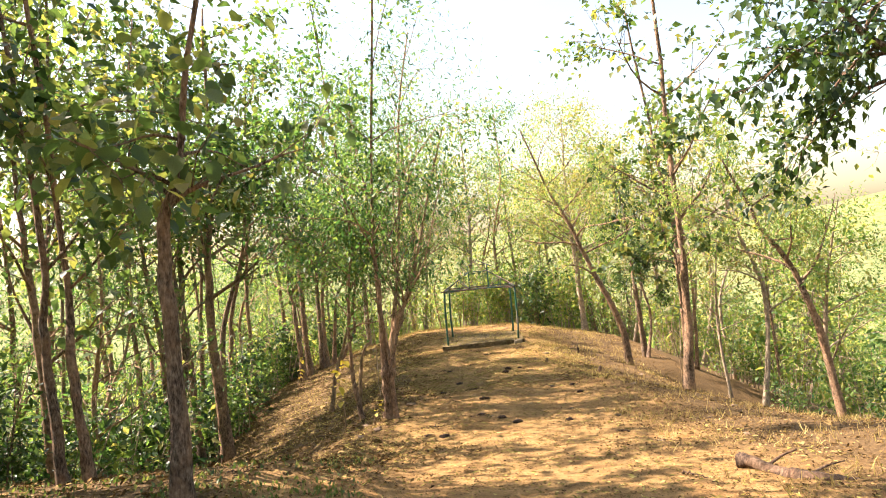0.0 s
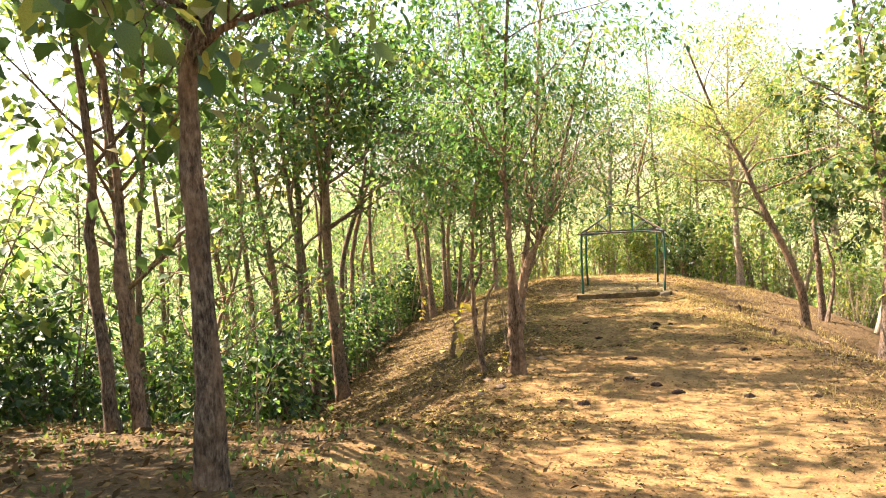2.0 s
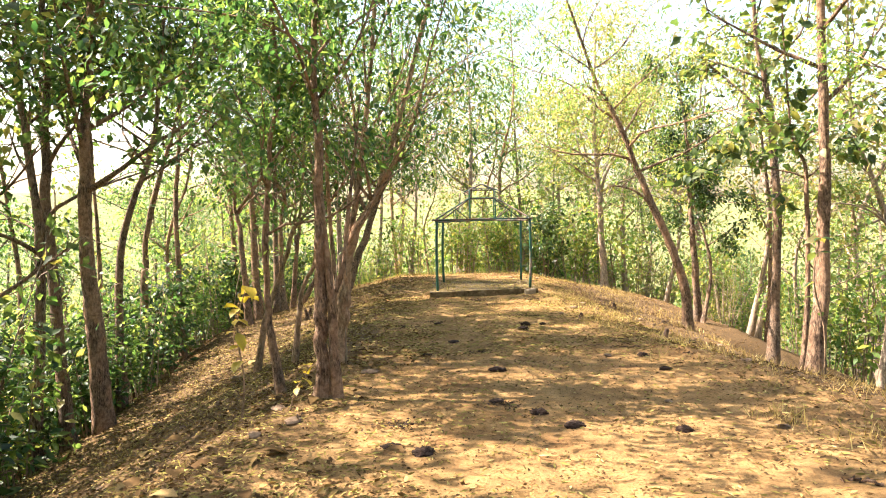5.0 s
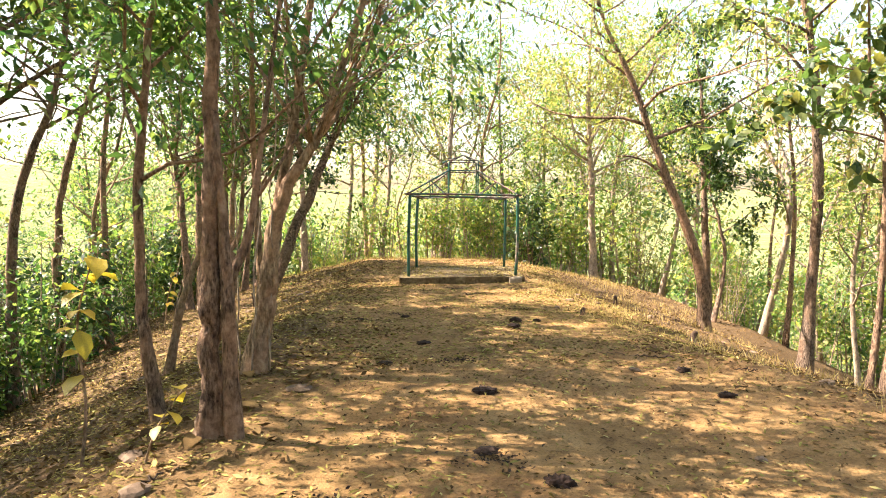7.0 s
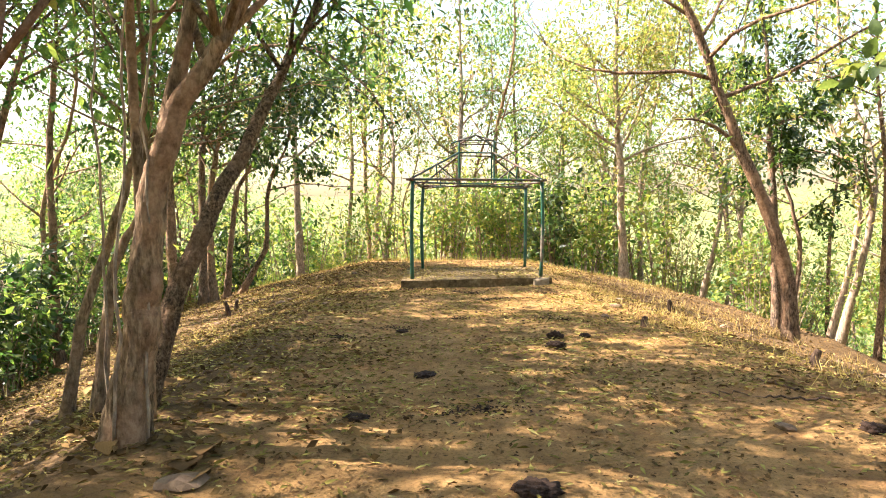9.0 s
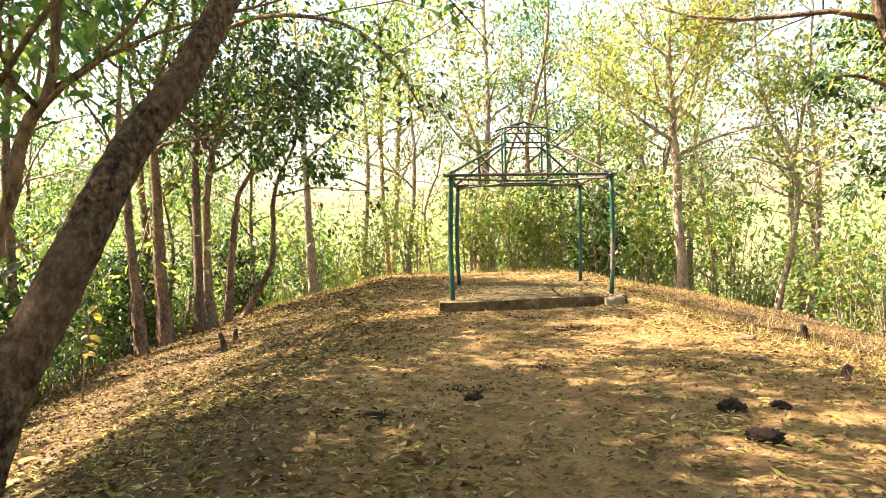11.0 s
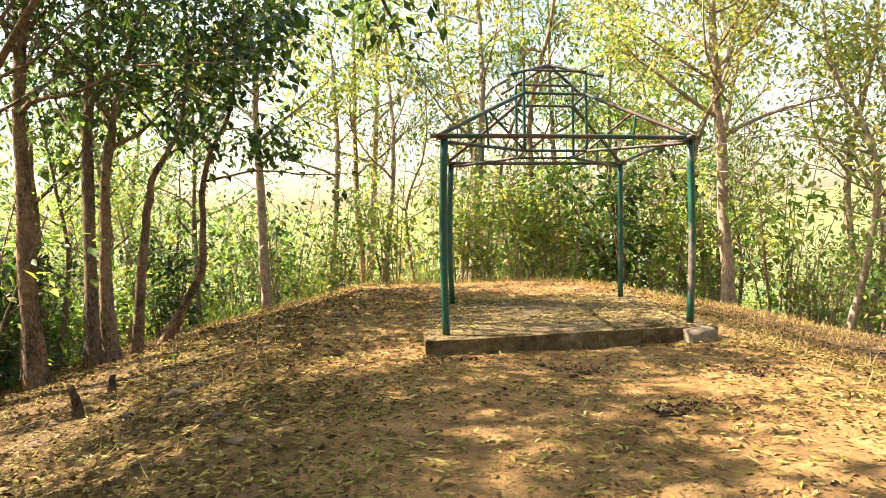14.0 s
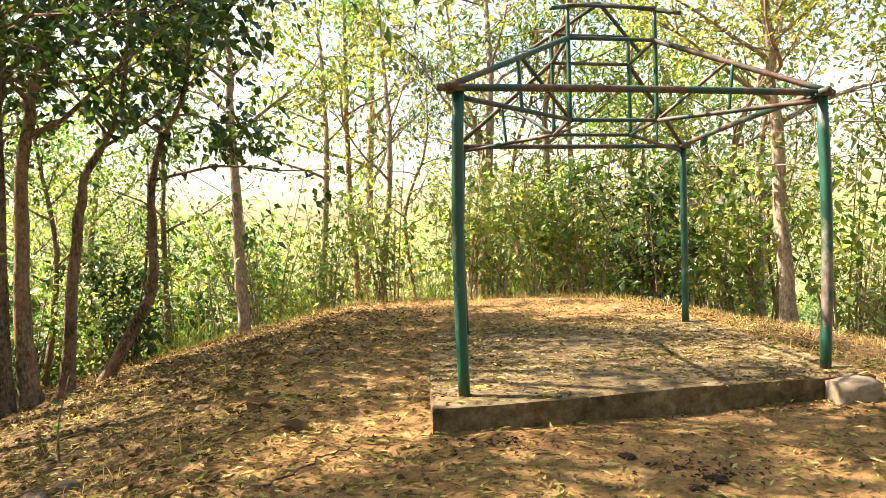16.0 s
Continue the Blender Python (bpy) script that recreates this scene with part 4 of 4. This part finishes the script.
# the wood is carried on behind the walker by unseen trees added for shade
scatter(9, (2, 16, -16, -3), {"green_tree": 3, "teak_tree": 3, "fine_tree": 2}, 2.0, lambda x, y: True, 108, (0.9, 1.2))
scatter(9, (-14, 2, -14, -4), {"green_tree": 3, "teak_tree": 2}, 2.2, lambda x, y: abs(x) > 1.5, 109, (0.9, 1.2))
for src in KINDS.values():
    for ob in (*src.children_recursive, src):
        bpy.data.objects.remove(ob)


def far_wood(label, box, keep, crowns, leaf, seed):
    """The closed canopy of the valleys and the hills beyond: many crowns of coarse leaves."""
    rng = np.random.default_rng(seed)
    n, per = crowns, 44
    c = np.stack([rng.uniform(box[0], box[1], n), rng.uniform(box[2], box[3], n)], -1)
    c = c[[bool(keep(x, y)) for x, y in c]]
    n = len(c)
    r = rng.uniform(1.1, 2.6, n)
    base = np.column_stack([c, terrain(c[:, 0], c[:, 1]) + r * rng.uniform(0.3, 1.1, n)])
    d = rng.normal(size=(n, per, 3))
    d /= np.linalg.norm(d, axis=2)[:, :, None]
    d[:, :, 2] = np.abs(d[:, :, 2]) * 0.9 - 0.15
    where = (base[:, None] + d * (r[:, None, None] * rng.uniform(0.7, 1.1, (n, per, 1)))).reshape(-1, 3)
    along = d.reshape(-1, 3) * 0.4 + rng.normal(size=(n * per, 3)) * 0.6
    up = d.reshape(-1, 3) + rng.normal(size=(n * per, 3)) * 0.4
    ob = leaves_mesh("far_woods", "oval", where, along, up, rng.uniform(0.45, 0.95, n * per), leaf)
    tagged(ob, label, "woods", kind="stuff")


far_wood("yellow-green far woods in the valley", (-62, -15, 0, 100), lambda x, y: x < -19, 700, LEAF_LIME, 401)
far_wood("green far woods in the valley", (-62, -15, 0, 100), lambda x, y: x < -19, 620, LEAF_GREEN, 402)
far_wood("yellow-green far woods beyond the knoll", (-15, 80, 48, 125), lambda x, y: True, 420, LEAF_LIME, 403)
far_wood("green far woods beyond the knoll", (-15, 80, 48, 125), lambda x, y: True, 320, LEAF_GREEN, 404)

# ---- small things on the ground ----
def dung(x, y, r, seed, h=0.35):
    bm = bmesh.new()
    bmesh.ops.create_icosphere(bm, subdivisions=4, radius=1)
    off = Vector((seed * 3.1, seed * 1.7, 0))
    for v in bm.verts:
        n = 1 + 0.34 * noise.noise(v.co * 1.6 + off) + 0.34 * noise.noise(v.co * 4.5 + off) + 0.26 * noise.noise(v.co * 9 + off)
        v.co = Vector((v.co.x * r * n, v.co.y * r * 0.8 * n, max(v.co.z, -0.35) * r * h * n))
    ob = part("dung_pat", bm, DUNG, None)
    ob.location, ob.rotation_euler = on_ground(x, y, 0.005), (0, 0, seed * 1.3)
    for p in ob.data.polygons:
        p.use_smooth = True
    tagged(ob, "dark dried cow dung pat on the bare path", "dung", "dung pats on the path")


for i, (x, y, r, h) in enumerate([(-0.22, 10.5, 0.15, 0.3), (0.93, 11.65, 0.12, 0.45), (1.2, 11.2, 0.14, 0.35), (1.5, 17.4, 0.15, 0.45), (1.64, 18.15, 0.12, 0.6), (1.98, 18.15, 0.10, 0.4),
                                  (0.68, 13.75, 0.15, 0.25), (0.15, 16.3, 0.14, 0.2), (-0.3, 15.0, 0.12, 0.2), (0.55, 12.3, 0.12, 0.15), (2.16, 10.95, 0.11, 0.35), (2.9, 13.6, 0.10, 0.4), (2.92, 14.65, 0.12, 0.4),
                                  (1.05, 23.7, 0.08, 0.2), (1.26, 22.2, 0.12, 0.12), (0.72, 24.1, 0.07, 0.16), (0.92, 23.6, 0.06, 0.2), (2.45, 23.35, 0.07, 0.3), (-0.5, 10.7, 0.13, 0.12), (-0.14, 18.7, 0.11, 0.3), (-0.85, 18.1, 0.12, 0.15)]):
    dung(x, y, r * 0.74, i + 1, h * 1.15)


def stone(x, y, r, seed):
    bm = bmesh.new()
    bmesh.ops.create_icosphere(bm, subdivisions=2, radius=1)
    off = Vector((seed * 2.3, seed, seed * 0.7))
    for v in bm.verts:
        n = 1 + 0.45 * noise.noise(v.co * 1.3 + off) + 0.2 * noise.noise(v.co * 3.1 + off)
        v.co = Vector((v.co.x * r * n, v.co.y * r * 0.75 * n, v.co.z * r * 0.38 * n))
    ob = part("stone", bm, STONE, None)
    ob.location, ob.rotation_euler = on_ground(x, y, r * 0.12), (0, 0, seed)
    tagged(ob, "rough brown stone half sunk in the soil", "stone", "stones")


SRNG = np.random.default_rng(17)
for i in range(46):
    x, y = (SRNG.uniform(-5, -1.2), SRNG.uniform(11, 31)) if i % 2 else (SRNG.uniform(2.4, 6.2), SRNG.uniform(8, 31))
    stone(x, y, SRNG.uniform(0.04, 0.12), i + 1)
for i, (x, y, r) in enumerate([(-1.05, 13.95, 0.12), (3.1, 11.0, 0.08), (-1.9, 12.3, 0.10), (3.26, 21.36, 0.11), (-2.88, 24.5, 0.13), (-2.72, 24.62, 0.09), (-1.93, 22.77, 0.06), (-1.58, 11.6, 0.10), (-1.87, 11.25, 0.09)]):
    stone(x, y, r, 60 + i)


def fallen_log():
    m = Mesh()
    pts = curve_through([(-0.06, 0.08, 0.07), (0.02, -0.05, 0.08), (0.16, -0.42, 0.06), (0.34, -0.78, 0.10), (0.95, -1.1, 0.06), (1.7, -1.5, 0.05)], 40)
    m.tube(pts, np.interp(np.linspace(0, 1, 40), [0, 0.06, 0.3, 0.5, 1], [0.095, 0.082, 0.06, 0.075, 0.04]), 16, 0.09)
    for at, end, r in ((12, (0.42, -0.30, 0.26), 0.022), (22, (0.75, -0.62, 0.2), 0.018), (26, (0.5, -1.3, 0.12), 0.02)):
        m.tube(curve_through([pts[at], (pts[at] + np.array(end)) / 2 + np.array([0, 0, 0.03]), end], 7), np.linspace(r, r * 0.4, 7), 7, 0.06)
    ob = m.object("fallen_log", DEADWOOD)
    ob.location = on_ground(3.36, 5.98)
    tagged(ob, "dark rotting fallen log lying on leaf litter", "log")


fallen_log()


def litter(name, label, count, place, shape, size, mat, seed, lift=0.012, tilt=0.35):
    rng = np.random.default_rng(seed)
    xy = place(rng, count)
    x, y = xy[:, 0], xy[:, 1]
    z = ground_z(x, y) + lift * rng.uniform(0.3, 1.6, len(x))
    on_slab = (x > -0.4) & (x < 3.05) & (y > 24.7 + 0.15 * (x + 0.4)) & (y < 28.25 + 0.15 * (x + 0.4))
    z = np.where(on_slab, SLAB_TOP + 0.008, z)
    a = rng.uniform(0, 6.28, len(x))
    along = np.stack([np.cos(a), np.sin(a), rng.normal(size=len(x)) * tilt * 0.5], -1)
    up = rng.normal(size=(len(x), 3)) * tilt + np.array([0, 0, 1])
    ob = leaves_mesh(name, shape, np.stack([x, y, z], -1), along, up, size * rng.uniform(0.5, 1.3, len(x)), mat)
    tagged(ob, label, "leaf litter", kind="stuff")


def in_box(x0, x1, y0, y1, clump=0.0, flank=0.0):
    """Places in a box, gathered in drifts (clump) and kept off the trodden strip (flank)."""
    def place(rng, n):
        p = np.stack([rng.uniform(x0, x1, n), rng.uniform(y0, y1, n)], -1)
        x, y = p.T
        k = 0.5 + 0.5 * np.sin(x * 2.1 + np.sin(y * 1.3) * 2) * np.cos(y * 1.7 + x)
        chance = (1 - clump) + clump * k
        mid = np.interp(y, [0, 5, 12, 18, 24], [0.9, 0.9, 1.1, 1.0, 0.9])
        side = smooth(0.8, 3.4, np.abs(x - mid) + 0.5 * np.sin(y * 0.9) + 0.4 * np.sin(y * 2.3 + x))
        return p[rng.uniform(0, 1, n) < chance * (1 - flank + flank * side)]
    return place


litter("leaf_litter", "small pale yellow leaflets scattered over the path", 26000, in_box(-2.2, 4.6, 1, 32, 0.75), "slim", 0.08, LITTER_PALE, 201)
litter("leaf_litter", "small pale leaflets thick round the shelter", 36000, in_box(-4.5, 4.5, 15, 30, 0.6), "slim", 0.08, LITTER_PALE, 202)
litter("leaf_litter", "pale yellow leaflets on the left flank", 42000, in_box(-7.5, -0.4, 8, 34, 0.4, 0.7), "slim", 0.08, LITTER_PALE, 208)
litter("leaf_litter", "small dark leaf crumbs over the path", 85000, in_box(-3.0, 5, 2, 33, 0.7), "oval", 0.038, LITTER_BROWN, 206)
litter("leaf_litter", "brown curled dead leaves thick on the slope", 48000, in_box(-8, 1.0, 7, 35, 0.3, 1.0), "curled", 0.066, LITTER_BROWN, 203, 0.02, 0.5)
litter("leaf_litter", "brown dead leaves under the trees", 34000, in_box(1.0, 8.5, 2, 35, 0.4, 1.0), "curled", 0.056, LITTER_BROWN, 204, 0.02, 0.5)
litter("leaf_litter", "brown and yellow leaves by the path start", 11000, in_box(-7, 0.5, -1, 9, 0.3, 1.0), "curled", 0.085, LITTER_BROWN, 205, 0.02, 0.5)
litter("leaf_litter", "dark leaf mould lying on the slab", 5000, in_box(-0.35, 2.9, 24.9, 28.6, 0.9), "oval", 0.034, LITTER_BROWN, 207, 0.01, 0.3)



def in_heaps(spots, spread):
    """Places gathered round a few spots."""
    def place(rng, n):
        c = np.array(spots)[rng.integers(0, len(spots), n)]
        return c + rng.normal(size=(n, 2)) * np.array(spread) * rng.uniform(0.2, 1.0, (n, 1))
    return place


litter("dung_crumbs", "dark trodden dung and leaf crumbs in patches on the path", 1500, in_heaps([(1.28, 22.27), (1.5, 22.4), (0.62, 19.75), (1.26, 20.62), (-0.19, 18.9), (0.57, 12.13), (1.03, 23.84), (-0.85, 18.1), (0.55, 15.1), (1.86, 19.5), (-0.5, 11.4), (2.58, 23.49), (0.0, 24.4)], (0.30, 0.18)), "curled", 0.04, DUNG, 209, 0.012, 0.5)


def stump(x, y, h, r, lean, seed):
    """The broken foot of a sapling."""
    rng = np.random.default_rng(seed)
    m = Mesh()
    m.tube(curve_through([(0, 0, -0.08), (lean * 0.4, 0.01, h * 0.5), (lean, 0.0, h)], 9), np.linspace(r * 1.25, r * 0.75, 9), 10, 0.07, rng, 0.15)
    ob = m.object("stump", DEADWOOD)
    ob.location = on_ground(x, y)
    tagged(ob, "short dark broken stump standing in leaf litter", "stump", "broken stumps")


for i, (x, y, h, r, lean) in enumerate([(-4.15, 25.05, 0.34, 0.05, -0.08), (-4.3, 26.1, 0.24, 0.045, 0.03), (2.9, 18.9, 0.12, 0.04, 0.04), (4.6, 22.5, 0.22, 0.05, -0.03), (4.2, 17.4, 0.16, 0.045, 0.05)]):
    stump(x, y, h, r, lean, 500 + i)


def tufts(name, label, spots, blades, height, shape, mat, seed, spread=0.12):
    rng = np.random.default_rng(seed)
    n = len(spots)
    c = np.repeat(spots, blades, axis=0) + rng.normal(size=(n * blades, 2)) * spread
    z = ground_z(c[:, 0], c[:, 1])
    along = rng.normal(size=(n * blades, 3)) * 0.5 + np.array([0, 0, 1.0])
    ob = leaves_mesh(name, shape, np.stack([c[:, 0], c[:, 1], z], -1), along, rng.normal(size=(n * blades, 3)), height * rng.uniform(0.4, 1.2, n * blades), mat)
    tagged(ob, label, "ground plants", kind="stuff")


TR = np.random.default_rng(31)
tufts("weeds", "low green weeds and seedlings beside the path", np.stack([TR.uniform(-6, -1.1, 420), TR.uniform(0.5, 9, 420)], -1), 9, 0.07, "oval", WEED, 301, 0.1)
tufts("dry_grass", "sparse dry yellow grass on the path edge", np.stack([TR.uniform(3.0, 7.5, 520), TR.uniform(3, 34, 520)], -1), 12, 0.16, "blade", STRAW, 302)
tufts("dry_grass", "thin dry grass on the knoll edge", np.stack([TR.uniform(-6.5, -1.8, 150), TR.uniform(14, 36, 150)], -1), 10, 0.13, "blade", STRAW, 303)
tufts("dry_grass", "dry grass behind the shelter", np.stack([TR.uniform(-6, 8, 500), TR.uniform(32, 38, 500)], -1), 12, 0.16, "blade", STRAW, 304)
tufts("tall_grass", "tall yellow-green grass below the knoll", np.stack([TR.uniform(-9, 11, 90), TR.uniform(37, 42, 90)], -1), 24, 1.1, "reed", LEAF_LIME, 305, 0.25)


# ---- small growth and fallen wood ----
def sapling(x, y, pts, r0, leaf, count, size, label, seed):
    """A thin stem with a few large single leaves."""
    rng = np.random.default_rng(seed)
    root = new("sapling")
    root.location = on_ground(x, y, -0.02)
    tagged(root, label, "sapling")
    line = curve_through([(0, 0, -0.05), *pts], 12)
    m = Mesh()
    m.tube(line, np.linspace(r0, r0 * 0.4, 12), 8, 0.04, rng)
    m.object("stem", BARK_TAN, root)
    k = rng.integers(5, 12, count)
    along = rng.normal(size=(count, 3)) * np.array([1, 1, 0.3]) + np.array([0, 0, -0.25])
    single_leaves(root, "broad", line[k], along, rng.normal(size=(count, 3)) * 0.3 + np.array([0, 0, 1]), size * rng.uniform(0.6, 1.2, count), leaf)


YELLOW = leaf_material("yellowed_leaf", [(0.0, (0.30, 0.25, 0.03)), (0.6, (0.48, 0.36, 0.04)), (1.0, (0.55, 0.40, 0.10))], 0.5)
sapling(-2.45, 12.7, [(0.05, 0, 0.5), (-0.05, 0.1, 1.1), (0.1, 0.05, 1.6)], 0.014, YELLOW, 12, 0.22, "thin sapling with large yellowed leaves beside the path", 1)
sapling(-1.75, 12.1, [(0.1, 0, 0.25), (0.25, 0.05, 0.5)], 0.010, YELLOW, 7, 0.16, "small sapling with yellow leaves at a tree foot", 2)
sapling(-3.1, 6.1, [(0.02, 0, 0.4), (0.05, 0, 0.8)], 0.010, LEAF_TEAK, 6, 0.12, "bare thin sapling on the shoulder", 3)
sapling(-3.3, 25.6, [(0.0, 0, 0.3), (0.1, 0, 0.7)], 0.010, LEAF_GREEN, 5, 0.1, "thin sapling on the slope edge", 4)
sapling(-6.2, 24.2, [(0.1, 0, 0.9), (0.3, 0, 1.6)], 0.016, YELLOW, 9, 0.22, "thin sapling with yellowed leaves on the slope", 5)
sapling(5.6, 14.6, [(0.0, 0, 0.7), (-0.1, 0.1, 1.5), (0.05, 0.1, 2.3)], 0.016, LEAF_TEAK, 10, 0.2, "thin crooked sapling under the teaks", 6)


def hanging(name, label, pts, r, twig=False, seed=0):
    rng = np.random.default_rng(seed)
    m = Mesh()
    line = curve_through(pts, 18)
    line[1:-1] += rng.normal(size=(16, 3)) * 0.012
    m.tube(line, np.linspace(r, r * 0.45, 18), 7, 0.05, rng)
    ob = m.object(name, BARK_PALE if not twig else DEADWOOD)
    tagged(ob, label, "vine" if not twig else "stick")
    return ob


for i, (x, y, dx) in enumerate([(-1.62, 14.45, 0.12), (-1.45, 14.5, 0.05), (-1.85, 14.9, -0.05)]):
    z = float(ground_z(x, y))
    hanging("vine", "thin pale vine hanging from a tree to the ground", [(x, y, z - 0.03), (x + dx * 0.5, y + 0.03, z + 1.2), (x + dx, y + 0.02, z + 2.4), (x + dx * 1.4, y + 0.1, z + 4.4)], 0.011, False, i)
KR = np.random.default_rng(77)
for i in range(44):
    x, y = (KR.uniform(-5.5, -1.2), KR.uniform(4, 32)) if i % 2 else (KR.uniform(2.2, 6.5), KR.uniform(5, 32))
    a, n = KR.uniform(0, 6.28), KR.uniform(0.25, 0.9)
    pts = [(x + math.cos(a) * n * k, y + math.sin(a) * n * k + 0.04 * math.sin(k * 5), float(ground_z(x + math.cos(a) * n * k, y + math.sin(a) * n * k)) + 0.02) for k in (0, 0.5, 1)]
    tagged(hanging("fallen_stick", "thin dead stick lying among fallen leaves", pts, KR.uniform(0.006, 0.014), True, i), group="fallen sticks")

big = mesh_object("dead_leaf", LEAF_SHAPES["broad"][0].tolist(), [list(f) for f in LEAF_SHAPES["broad"][1]], LITTER_BROWN)
tagged(big, "large dry brown teak leaf lying on the ground", "dead leaf", "large fallen leaves")
spots = [(-1.08, 14.05, 0.3), (-1.0, 13.9, 0.26), (3.15, 11.05, 0.26), (-0.5, 10.65, 0.24), (2.9, 15.9, 0.26), (-3.4, 24.6, 0.26), (1.85, 20.4, 0.2)]
spots += [(KR.uniform(-5.5, -1.0), KR.uniform(8, 31), KR.uniform(0.14, 0.30)) for i in range(110)] + [(KR.uniform(2.6, 6.2), KR.uniform(5, 31), KR.uniform(0.12, 0.24)) for i in range(40)]
for i, (x, y, s) in enumerate(spots):
    ob = big if i == 0 else big.copy()
    if i:
        scene.collection.objects.link(ob)
    ob.matrix_basis = Matrix.Translation(on_ground(x, y, 0.035)) @ Euler((KR.uniform(-0.3, 0.3), KR.uniform(-0.25, 0.1), KR.uniform(0, 6.28))).to_matrix().to_4x4() @ Matrix.Diagonal((s, s, s, 1))
